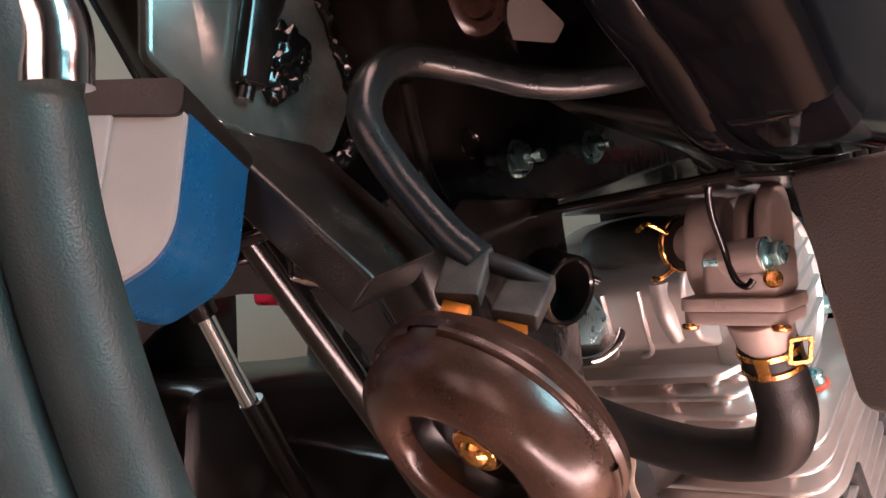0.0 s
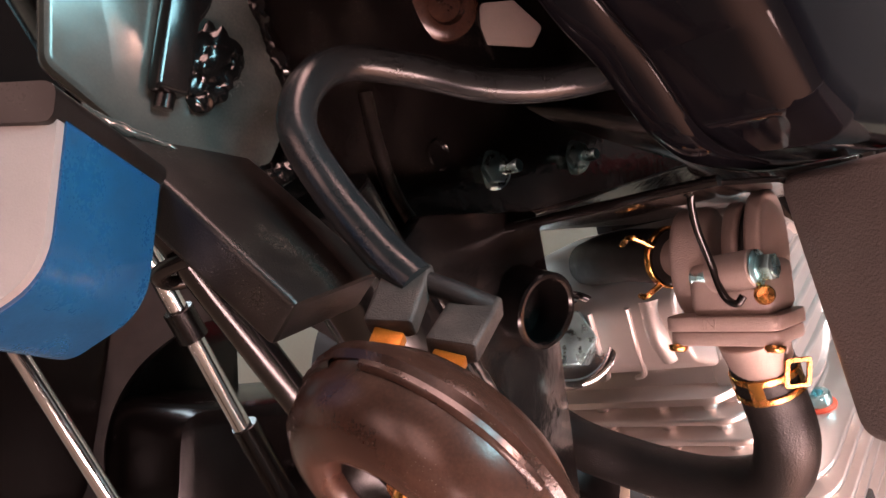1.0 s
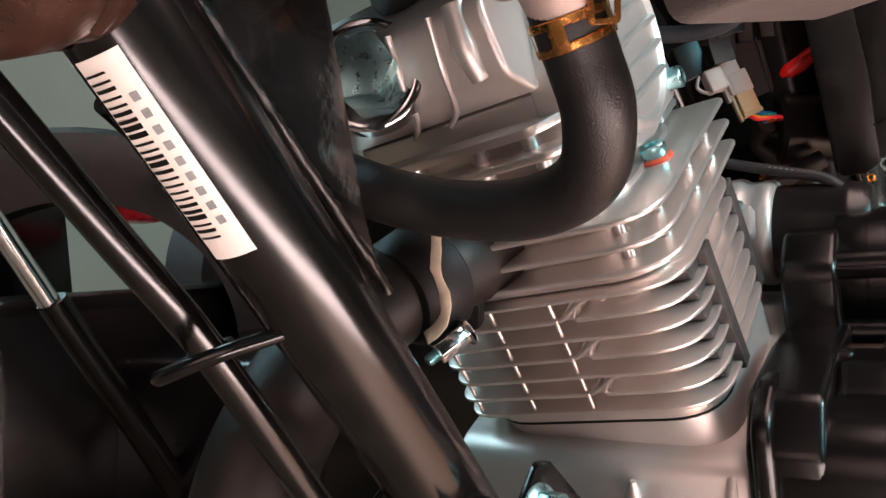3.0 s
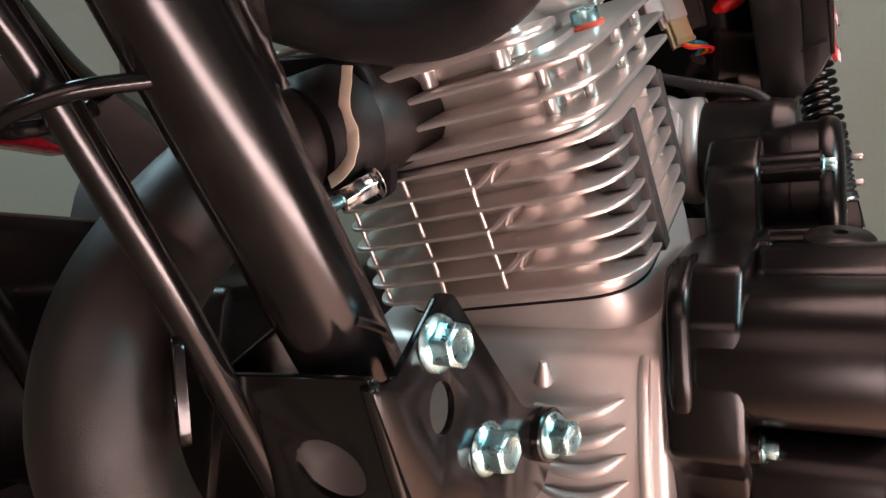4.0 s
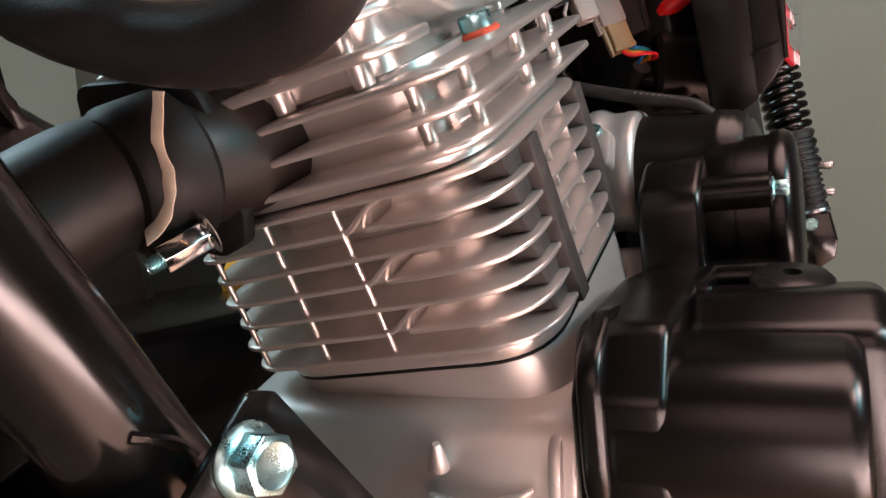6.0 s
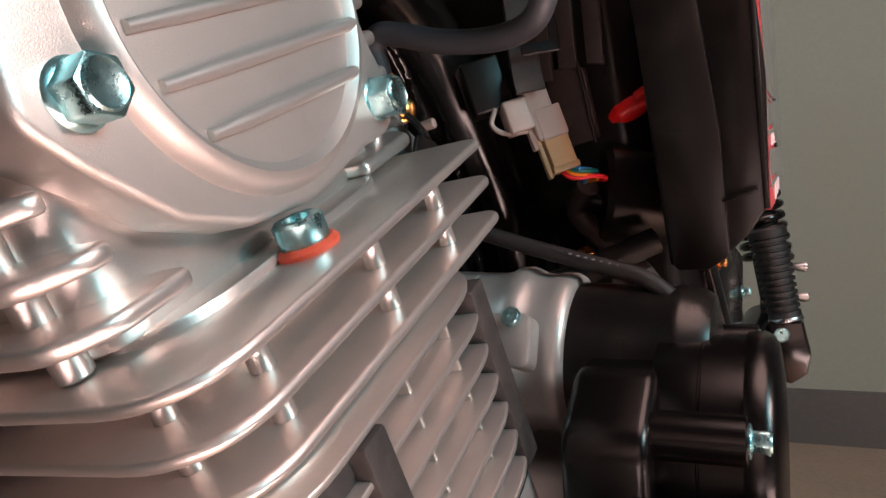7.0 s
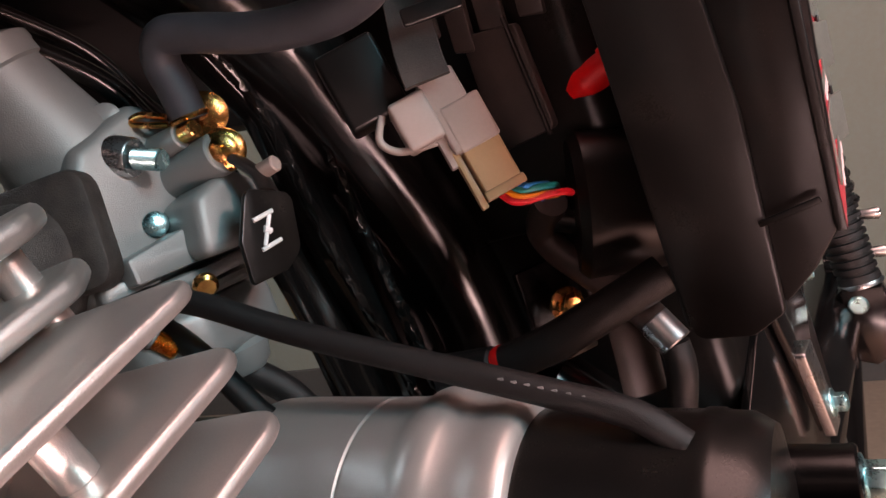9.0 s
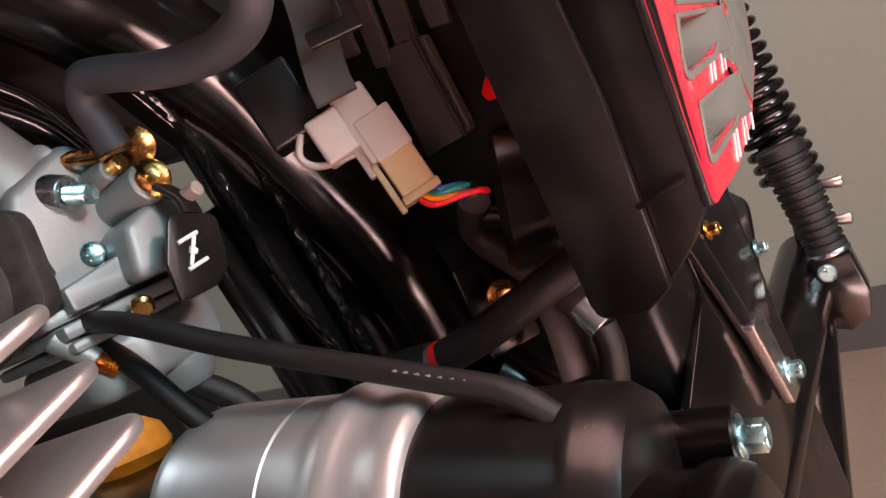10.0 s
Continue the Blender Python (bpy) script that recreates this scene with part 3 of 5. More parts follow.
hexagon = [(0.0172 * math.cos(k * math.pi / 3), 0.0172 * math.sin(k * math.pi / 3)) for k in range(6)]
part("plug_hexagon", prism(hexagon, 0.018, pm @ Matrix.Translation((0, 0, -0.0039)), 0.0012, 2), ZINC, plug)

# ---- black left cover, with bosses and bolts ----
left_cover = part("side_cover", prism(rounded([(0.484, 0.150), (0.462, 0.226), (0.4485, 0.238), (0.447, 0.30), (0.462, 0.326), (0.53, 0.335), (0.76, 0.335), (0.79, 0.15)], 0.012), 0.036, plane_x(0.0905), 0.004, 3), BLACK_SATIN, engine, "satin black cast cover over the alternator")
part("cover_rib", prism(rounded([(0.4445, 0.246), (0.4440, 0.316), (0.470, 0.330), (0.560, 0.328), (0.575, 0.246)], [0.030, 0.034, 0.02, 0.02, 0.02], 12), 0.010, plane_x(0.094), 0.003, 3), BLACK_SATIN, left_cover)
part("cover_bulge", prism(rounded([(0.447, 0.249), (0.4465, 0.314), (0.555, 0.323), (0.570, 0.249)], [0.034, 0.036, 0.02, 0.02], 12), 0.088, plane_x(0.1005), 0.007, 4), BLACK_SATIN, left_cover)
part("cover_lower", prism(rounded([(0.464, 0.192), (0.466, 0.245), (0.57, 0.25), (0.57, 0.192)], [0.014, 0.022, 0.004, 0.004], 10), 0.11, plane_x(0.124), 0.006, 4), BLACK_SATIN, left_cover)
part("cover_outer", prism(rounded([(0.497, 0.20), (0.487, 0.318), (0.51, 0.331), (0.552, 0.329), (0.575, 0.300), (0.58, 0.2)], [0.012, 0.012, 0.016, 0.024, 0.02, 0.012], 8), 0.075, plane_x(0.124), 0.010, 4), BLACK_SATIN, left_cover)
for y, z in ((0.528, 0.325), (0.466, 0.240), (0.462, 0.192)):
    part("bolt_boss", rod((0.0925, y, z), (0.131, y, z), 0.0085, None, 24), BLACK_SATIN, left_cover)
    part("cover_bolt", hex_head(facing((0.131, y, z), (1, 0, 0)), 0.008, 0.0062, 0.0062, 0.001), ZINC, left_cover)
part("oil_filler_cap", lathe([(0, 0), (0.017, 0), (0.017, 0.003), (0.015, 0.005), (0.004, 0.006), (0.0038, 0.003), (0, 0.003)], facing((0.163, 0.541, 0.329), (0.1, -0.25, 1)), 32), BLACK_PLASTIC, left_cover, "slotted round black filler cap")

# reduction gear housing beside the starter motor
block = rounded([(0.575, 0.300), (0.572, 0.372), (0.600, 0.392), (0.670, 0.392), (0.690, 0.312)], [0.006, 0.018, 0.02, 0.01, 0.006], 6)
gear_case = part("gear_housing", prism(block, 0.032, plane_x(0.0905), 0.004, 4), BLACK_SATIN, engine, "black starter gear housing with round end cover")


def drum_at(x):
    return basis((0, 1, 0), (0, 0, 1), (1, 0, 0), (x, 0.630, 0.355))


part("drum", lathe([(0, 0), (0.0445, 0), (0.0450, 0.001), (0.0450, 0.0168), (0.0443, 0.0172), (0.0443, 0.0178), (0.0450, 0.0182), (0.0450, 0.0330), (0, 0.0330)], drum_at(0.1196), 72), BLACK_SATIN, gear_case)
part("end_cover", lathe([(0, 0), (0.0465, 0), (0.0470, 0.002), (0.0470, 0.0065), (0.0455, 0.0095), (0.0420, 0.0115), (0.030, 0.0130), (0, 0.0135)], drum_at(0.1528), 72), BLACK_SATIN, gear_case)
for y, z in ((0.588, 0.3705), (0.680, 0.3885), (0.590, 0.328)):
    part("bolt_boss", rod((0.121, y, z), (0.1545, y, z), 0.0090, None, 24), BLACK_SATIN, gear_case)
    part("housing_bolt", hex_head(facing((0.1545, y, z), (1, 0, 0)), 0.0085, 0.007, 0.0066, 0.001), ZINC, gear_case)

# ---- starter motor ----
mc = V((0, 0.650, 0.3890))
motor = thing("starter_motor", (0.03, 0.645, 0.35), "silver and black cylindrical starter motor above the crankcase", "motor")


def motor_at(x):
    return basis((0, 1, 0), (0.0523, 0, 0.9986), (0.9986, 0, -0.0523), (x, mc.y, mc.z - 0.0524 * (x - 0.05)))


part("motor_body", lathe([(0, 0.026), (0.028, 0.026), (0.033, 0.029), (0.0355, 0.036), (0.0360, 0.044), (0.036, 0.0785), (0.0352, 0.079), (0.0352, 0.0798), (0.036, 0.0802), (0.0362, 0.090), (0.0372, 0.0955), (0.0392, 0.0985), (0.0397, 0.1035), (0.0383, 0.1075), (0.0368, 0.1100), (0.0366, 0.1170), (0.0374, 0.1195), (0.0374, 0.1250), (0.0362, 0.1275), (0.034, 0.1285), (0, 0.1285)], motor_at(-0.048), 64), MOTOR_ALLOY, motor)
part("end_cap", lathe([(0.0332, 0.0), (0.0332, 0.044), (0.0337, 0.045), (0.0337, 0.049), (0.0330, 0.0505), (0.0328, 0.056), (0.030, 0.061), (0.02, 0.063), (0, 0.063)], motor_at(0.0795) @ Matrix.Diagonal((1, 1, 0.96, 1)), 64), BLACK_PLASTIC, motor, "black motor end cap")
lug = part("motor_lug", prism(rounded([(-0.015, -0.012), (0.013, -0.02), (0.013, 0.004), (-0.015, 0.006)], 0.005), 0.012, facing((0.060, 0.612, 0.4045), (0.0, -0.9, 0.35)), 0.002), MOTOR_ALLOY, motor)
part("lug_screw", lathe([(0, 0), (0.0042, 0), (0.0042, 0.0018), (0.0035, 0.0028), (0.001, 0.0028), (0.001, 0.0015), (0, 0.0015)], facing((0.0645, 0.6005, 0.4112), (0.0, -0.85, 0.5)), 20), ZINC, lug)

# ---- frame ----
CX = -0.004
frame_ = thing("motorcycle_frame", (CX, 0.40, 0.12), "gloss black welded steel motorcycle frame", "frame")
d_low, d_high = V((CX, 0.345, 0.290)), V((CX, 0.115, 0.655))
part("down_tube", rod(d_low, V((CX, 0.1625, 0.580)), 0.0195, None, 40), BLACK_PAINT, frame_)
# bracket of bent sheet at the foot of the down tube
fm = basis((1, 0, 0), (0, -0.33, 0.944), (0, -0.944, -0.33), (CX, 0.305, 0.304))
bracket = part("mount_bracket", prism(rounded([(-0.037, -0.18), (0.0312, -0.18), (0.0312, 0.0), (-0.037, -0.003)], 0.002), 0.003, fm @ Matrix.Translation((0, 0, -0.003)), 0.0006, 2, [circle(0.001, -0.042, 0.0160, 32, 0.0140)]), BLACK_PAINT, frame_, "bent black sheet steel engine mount with a round hole")
side_m = basis(V((0.15, 0.989, 0)), (0, 0, 1), V((0.989, -0.15, 0)), (0.0268, 0.303, 0))
side = rounded([(0.000, 0.302), (0.012, 0.302), (0.040, 0.329), (0.048, 0.327), (0.094, 0.270), (0.113, 0.268), (0.120, 0.250), (0.106, 0.232), (0.080, 0.222), (0.082, 0.13), (0.06, 0.13), (0.030, 0.225)], [0.003, 0.006, 0.006, 0.004, 0.02, 0.010, 0.012, 0.012, 0.012, 0.002, 0.002, 0.003])
part("side_plate", prism(side, 0.0032, side_m, 0.0006, 2, [circle(0.037, 0.286, 0.0075, 20, 0.0105)]), BLACK_PAINT, bracket)
part("side_plate", prism(rounded([(0.306, 0.302), (0.34, 0.315), (0.40, 0.26), (0.39, 0.13), (0.366, 0.13), (0.33, 0.235)], 0.004), 0.0032, plane_x(-0.0435), 0.0006), BLACK_PAINT, bracket)
part("bend", sweep([(0.0270, 0.3060, 0.302), (0.0270, 0.3680, 0.125)], 0.0036, 18, raw=True), BLACK_PAINT, bracket)
nrm = V((0.989, -0.15, 0))
for s_, z, big, out in ((0.036, 0.3105, 1.0, 0.0), (0.064, 0.2625, 1.0, 0.0), (0.109, 0.2555, 0.94, 0.004)):
    at = side_m @ V((s_, z, 0.0032 + out))
    part("flange_bolt", hex_head(facing(at + nrm * 0.0, nrm, (0, 0.3, 1)), 0.0160 * big, 0.0112 * big, 0.0112 * big, 0.0024), ZINC, frame_, "bright zinc flange bolt")
part("bolt_spacer", rod(side_m @ V((0.109, 0.2555, 0.003)), side_m @ V((0.109, 0.2555, 0.0073)), 0.0125, None, 28), BLACK_PAINT, frame_)
weld = sweep([(0.013, 0.340, 0.310), (0.016, 0.330, 0.317), (0.014, 0.318, 0.322)], 0.002, 8, 6)
part("weld_bead", weld, BLACK_PAINT, frame_)

# pressed plate behind the horn, its notch, nuts and stub tube
gus = rounded([(0.130, 0.548), (0.165, 0.540), (0.210, 0.553), (0.239, 0.5615), (0.271, 0.5645), (0.281, 0.5705), (0.331, 0.5775), (0.474, 0.600), (0.60, 0.62), (0.60, 0.72), (0.30, 0.72), (0.20, 0.69), (0.14, 0.64)], 0.005)
PLACE = PLATE_PLACE
part("pressed_plate", prism(gus, 0.010, plane_x(-0.022), 0.003, 3), WAVY_PAINT, frame_)
lip = bmesh.new()
rows = [[lip.verts.new(p) for p in line] for line in ([(-0.014, 0.272, 0.5655), (-0.014, 0.40, 0.5895), (-0.014, 0.56, 0.615)], [(-0.044, 0.300, 0.5640), (-0.044, 0.46, 0.5790), (-0.044, 0.64, 0.598)])]
for k in range(2):
    lip.faces.new((rows[0][k], rows[0][k + 1], rows[1][k + 1], rows[1][k]))
for v in [g for g in bmesh.ops.extrude_face_region(lip, geom=lip.faces[:])["geom"] if isinstance(g, bmesh.types.BMVert)]:
    v.co.z += 0.002
part("lower_flange", lip, WAVY_PAINT, frame_, "turned-in lower flange of the pressed plate")
stem_m = facing((-0.0105, 0.243, 0.664), (0.86, -0.40, -0.30)) @ Matrix.Scale(0.9, 4)
part("plate_grommet", lathe([(0, 0.004), (0.008, 0.004), (0.0095, 0.0075), (0.0125, 0.008), (0.0165, 0.006), (0.0185, 0.001), (0.0185, -0.02), (0, -0.02)], stem_m, 40), HORN_BROWN, frame_, "dusty round grommet in the plate")
part("paper_tab", prism(rounded([(-0.012, -0.009), (0.013, -0.011), (0.018, -0.002), (0.004, 0.010), (-0.012, 0.009)], 0.003), 0.0012, facing((-0.0060, 0.281, 0.661), (0.80, -0.55, -0.25)), 0.0004), NYLON, frame_, "pinkish grey cloth tab")
part("rim_bead", sweep([(-0.012, 0.196, 0.622), (-0.0115, 0.200, 0.600), (-0.0115, 0.208, 0.580), (-0.012, 0.222, 0.565)], 0.003, 10, 6), DUSTY_PAINT, frame_)
PLACE = Matrix()
part("lower_gusset", prism(rounded([(0.200, 0.562), (0.246, 0.497), (0.312, 0.404), (0.3045, 0.440), (0.3005, 0.512), (0.292, 0.575), (0.215, 0.575)], 0.004), 0.008, plane_x(-0.014), 0.002), WAVY_PAINT, frame_)
part("gusset_edge", lumpy(sweep([(-0.0050, 0.2050, 0.558), (-0.0045, 0.246, 0.4985), (-0.0045, 0.311, 0.4065)], 0.0022, 12, 40, raw=False), 0.0009, 300), DUSTY_PAINT, frame_, "dust-caked weld along the gusset edge")
part("stub_tube", ring((-0.03, 0.277, 0.539), (0.010, 0.270, 0.530), 0.0172, 0.0138, 40, 0.001), BLACK_PAINT, frame_)
part("weld_bead", lumpy(lathe([(0.0165, -0.003), (0.0195, -0.001), (0.0195, 0.001), (0.0165, 0.004)], facing((-0.014, 0.2745, 0.535), (0.96, -0.17, -0.22)), 72)), BLACK_PAINT, frame_)
PLACE = PLATE_PLACE
for y, z, h in ((0.268, 0.594, 0.010), (0.337, 0.602, 0.008)):
    nut = part("flange_nut", hex_head(facing((-0.0115, y, z), (0.90, -0.42, 0.05)), 0.0122, 0.0068, 0.0092, 0.0015, dish=False), ZINC, frame_, "bright zinc flange nut")
    part("stud", threaded(facing((-0.0055, y, z), (1, -0.1, 0)), 0.0031, h), ZINC, nut)
part("plate_hole_lip", ring((-0.0125, 0.234, 0.600), (-0.0105, 0.234, 0.600), 0.007, 0.005), BLACK_PAINT, frame_)
PLACE = Matrix()

# cross bracket that carries the air valve and the grey box
part("cross_bracket", prism(rounded([(-0.012, 0.268), (0.092, 0.262), (0.100, 0.30), (0.09, 0.40), (-0.012, 0.40)], 0.004), 0.0025, plane_z(0.5665) @ Matrix.Rotation(radians(-4), 4, "Y"), 0.0005), BLACK_PAINT, frame_)
part("bracket_lip", sweep([(-0.012, 0.268, 0.567), (0.092, 0.262, 0.575)], 0.0022, 10, raw=True), BLACK_PAINT, frame_)

# head tube and its tab
part("head_tube", rod((-0.050, 0.160, 0.585), (-0.060, 0.080, 0.75), 0.032, None, 56, 0.003), BLACK_PAINT, frame_)
part("headstock_plate", prism(rounded([(0.080, 0.617), (0.098, 0.602), (0.122, 0.590), (0.146, 0.592), (0.157, 0.611), (0.145, 0.646), (0.135, 0.72), (0.088, 0.72)], 0.006), 0.006, plane_x(-0.010), 0.002), SHEEN_ENAMEL, frame_, "glossy black headstock plate with the wall's grey reflection in its colour")
part("head_tab", prism(rounded([(0.106, 0.612), (0.116, 0.610), (0.128, 0.66), (0.118, 0.66)], 0.002), 0.007, plane_x(-0.0035), 0.0012), BLACK_PAINT, frame_)
blob = bmesh.new()
bmesh.ops.create_icosphere(blob, subdivisions=4, radius=1.0)
for v in blob.verts:
    v.co *= 1 + 0.35 * noise.noise(v.co * 2.2) + 0.12 * noise.noise(v.co * 6)
    v.co = V((-0.0025 + 0.0035 * v.co.x, 0.126 + 0.008 * v.co.y + 0.003 * v.co.z, 0.622 + 0.011 * v.co.z))
part("weld_blob", blob, BLACK_PAINT, frame_, "lumpy black weld")
bead = sweep([(-0.004, 0.141, 0.66), (-0.004, 0.147, 0.642), (-0.004, 0.155, 0.619), (-0.004, 0.159, 0.604), (-0.004, 0.150, 0.590), (-0.004, 0.132, 0.585)], 0.0030, 12, 14)
for v in bead.verts:
    v.co += noise.noise_vector(v.co * 420) * 0.0014
part("weld_bead", bead, BLACK_PAINT, frame_, "rough black weld bead")
part("tab_rod", sweep([(-0.002, 0.110, 0.607), (-0.001, 0.113, 0.618), (-0.001, 0.117, 0.630), (-0.002, 0.126, 0.642), (-0.003, 0.128, 0.665)], 0.0028, 12, 8), BLACK_PAINT, frame_)
part("weld_bead", lumpy(sweep([(-0.003, 0.119, 0.609), (-0.002, 0.126, 0.612), (-0.002, 0.131, 0.617), (-0.003, 0.135, 0.625), (-0.003, 0.130, 0.632)], 0.0026, 10, 10), 0.0016, 300), BLACK_PAINT, frame_)
part("plate_groove", lumpy(sweep([(-0.004, 0.088, 0.606), (-0.004, 0.100, 0.6005), (-0.004, 0.112, 0.596), (-0.004, 0.118, 0.590)], 0.0016, 10, 8), 0.0006), SHEEN_ENAMEL, frame_)
part("horn_tube", prism(rounded([(-0.021, -0.0075), (0.0205, -0.0075), (0.0205, 0.0075), (-0.021, 0.0075)], 0.0022), 0.080, along((-0.020, 0.112, 0.603), (0.040, 0.138, 0.540), (1, 0.2, 0.6)), 0.002), DUSTY_PAINT, frame_)
PLACE = SPINE_PLACE
# backbone and seat tube
part("backbone", sweep([(-0.02, 0.16, 0.715), (-0.02, 0.40, 0.69), (-0.036, 0.60, 0.650), (-0.046, 0.690, 0.605), (-0.046, 0.745, 0.554), (-0.046, 0.778, 0.489), (-0.046, 0.800, 0.432), (-0.046, 0.808, 0.37), (-0.046, 0.81, 0.20)], 0.027, 40, 8), BLACK_PAINT, frame_)
part("web_plate", prism(rounded([(0.50, 0.66), (0.60, 0.625), (0.674, 0.588), (0.697, 0.567), (0.720, 0.529), (0.730, 0.459), (0.744, 0.400), (0.75, 0.34), (0.80, 0.34), (0.79, 0.46), (0.75, 0.56), (0.68, 0.62), (0.50, 0.69)], 0.012), 0.014, plane_x(-0.062), 0.003, 3), BLACK_PAINT, frame_)
part("seam_weld", lumpy(sweep([(-0.047, 0.50, 0.662), (-0.047, 0.60, 0.627), (-0.047, 0.675, 0.589), (-0.046, 0.698, 0.567), (-0.046, 0.720, 0.529), (-0.046, 0.730, 0.459), (-0.046, 0.744, 0.40), (-0.046, 0.75, 0.34)], 0.0028, 10, 24)), BLACK_PAINT, frame_)
part("seam_weld", lumpy(sweep([(-0.043, 0.60, 0.640), (-0.042, 0.680, 0.606), (-0.042, 0.714, 0.574), (-0.042, 0.738, 0.536), (-0.041, 0.744, 0.498), (-0.040, 0.749, 0.444), (-0.040, 0.753, 0.398), (-0.040, 0.757, 0.34)], 0.0034, 10, 24)), BLACK_PAINT, frame_)
part("frame_bolt", hex_head(facing((0.022, 0.790, 0.403), (0.8, -0.6, 0.0)), 0.0105, 0.008, 0.0085, 0.002), GOLD, frame_, "yellow zinc hexagon bolt")
part("bolt_plate", box((0.03, 0.006, 0.05), basis((0.6, 0.8, 0), (-0.8, 0.6, 0), (0, 0, 1), (0.010, 0.799, 0.398)), 0.002), BLACK_PAINT, frame_)
part("lower_tube", sweep([(-0.012, 0.80, 0.36), (0.03, 0.82, 0.30), (0.06, 0.84, 0.24)], 0.022, 24), BLACK_PAINT, frame_)
for off, r in ((0.014, 0.0030), (0.026, 0.0050)):
    part("frame_rail", sweep([(-0.078, 0.50, 0.662 - off), (-0.078, 0.60, 0.627 - off), (-0.077, 0.668, 0.592 - off), (-0.076, 0.690, 0.562 - off), (-0.074, 0.716, 0.524 - off), (-0.072, 0.722, 0.45), (-0.072, 0.735, 0.36)], r, 10, 8), BLACK_PAINT, frame_)
part("frame_nut", hex_head(facing((0.022, 0.752, 0.590), (0.45, -0.8, -0.35)), 0.016, 0.009, 0.010), ZINC, frame_)
# cradle strut hanging below the carburettor
part("rear_strut", sweep([(-0.078, 0.728, 0.50), (-0.076, 0.738, 0.44), (-0.075, 0.745, 0.34)], 0.014, 24), BLACK_PAINT, frame_)
PLACE = Matrix()
part("rod_hook", sweep([(-0.004, 0.255, 0.4025), (-0.018, 0.238, 0.399), (-0.038, 0.229, 0.393), (-0.049, 0.237, 0.391), (-0.047, 0.252, 0.394), (-0.036, 0.257, 0.398)], 0.0028, 12, 8), BLACK_PAINT, frame_)
part("rod_hook", sweep([(0.0, 0.16, 0.573), (-0.022, 0.135, 0.568), (-0.045, 0.126, 0.562), (-0.053, 0.134, 0.558), (-0.048, 0.146, 0.560)], 0.0028, 12, 8), BLACK_PAINT, frame_)

# paper label with bars on the down tube
axis_d = (d_high - d_low).normalized()


def on_tube(s_, a, r):
    """A point on the down tube: s_ along it from below, a degrees round from the left side to the front."""
    e1 = V((1, 0, 0))
    e2 = axis_d.cross(e1)
    if e2.y > 0:
        e2 = -e2
    return d_low + axis_d * s_ + r * (math.cos(radians(a)) * e1 + math.sin(radians(a)) * e2)


def tube_patch(s0, s1, a0, a1, r, n=8):
    bm = bmesh.new()
    rows = [[bm.verts.new(on_tube(s, a0 + (a1 - a0) * k / n, r)) for k in range(n + 1)] for s in (s0, s1)]
    for k in range(n):
        bm.faces.new((rows[0][k], rows[0][k + 1], rows[1][k + 1], rows[1][k]))
    got = bmesh.ops.extrude_face_region(bm, geom=bm.faces[:])
    for v in got["geom"]:
        if isinstance(v, bmesh.types.BMVert):
            rel = v.co - d_low
            radial = rel - axis_d * rel.dot(axis_d)
            v.co += radial.normalized() * 0.00025
    return bm


LS, LA = 0.178, 78
sticker = thing("paper_label", on_tube(LS, LA, 0.0196), "white paper sticker with dark bars on the down tube", "label")
part("paper", tube_patch(LS, LS + 0.068, LA - 24, LA + 24, 0.0196), PAPER, sticker)
random.seed(4)
for k in range(24):
    s0 = LS + 0.008 + k * 0.0024
    part("bar", tube_patch(s0, s0 + random.choice((0.0007, 0.0011, 0.0016)), LA - 2, LA + 21, 0.0199, 4), BLACK_MATT, sticker)
for k in range(9):
    s0 = LS + 0.012 + k * 0.0052
    part("print_bar", tube_patch(s0, s0 + 0.0026, LA - 16, LA - 9, 0.0199, 3), DIM_PRINT, sticker)

# ---- exhaust ----
exhaust = thing("exhaust_pipe", (-0.08, 0.45, 0.10), "matt brown-grey exhaust header pipe bolted to the cylinder head", "exhaust")
part("header_pipe", sweep([(-0.022, 0.500, 0.432), (-0.030, 0.465, 0.420), (-0.040, 0.432, 0.408), (-0.050, 0.405, 0.402), (-0.062, 0.370, 0.392), (-0.076, 0.335, 0.368), (-0.082, 0.300, 0.332), (-0.083, 0.284, 0.295), (-0.082, 0.286, 0.258), (-0.08, 0.306, 0.215), (-0.078, 0.345, 0.170), (-0.078, 0.42, 0.13), (-0.08, 0.60, 0.115), (-0.09, 0.9, 0.16)], 0.0265, 40, 8), EXHAUST, exhaust)
fl_m = UVW @ basis((1, 0, 0), (0, 0, 1), (0, -1, 0), (0, 0.527, 0))
part("flange", prism(rounded([(-0.085, 0.300), (-0.040, 0.290), (-0.022, 0.281), (-0.0205, 0.262), (-0.028, 0.246), (-0.0275, 0.228), (-0.034, 0.2155), (-0.050, 0.212), (-0.075, 0.222), (-0.10, 0.25)], [0.01, 0.01, 0.007, 0.008, 0.008, 0.006, 0.006, 0.008, 0.01, 0.02], 5), 0.008, fl_m, 0.002), BLACK_MATT, exhaust, "black oval exhaust flange")
part("collar", rod((-0.046, 0.402, 0.402), (-0.053, 0.374, 0.394), 0.031, 0.029, 36, 0.004), BLACK_MATT, exhaust)
nut_m = facing((-0.022, 0.389, 0.374), (-0.42, -0.80, -0.42))
part("stud_nut", hex_head(nut_m, 0.0105, 0.020, 0.0085, 0.0015, dish=False), CHROME, exhaust, "long chromed cap nut")
part("stud", threaded(nut_m @ Matrix.Translation((0, 0, 0.020)), 0.0032, 0.006), ZINC, exhaust)
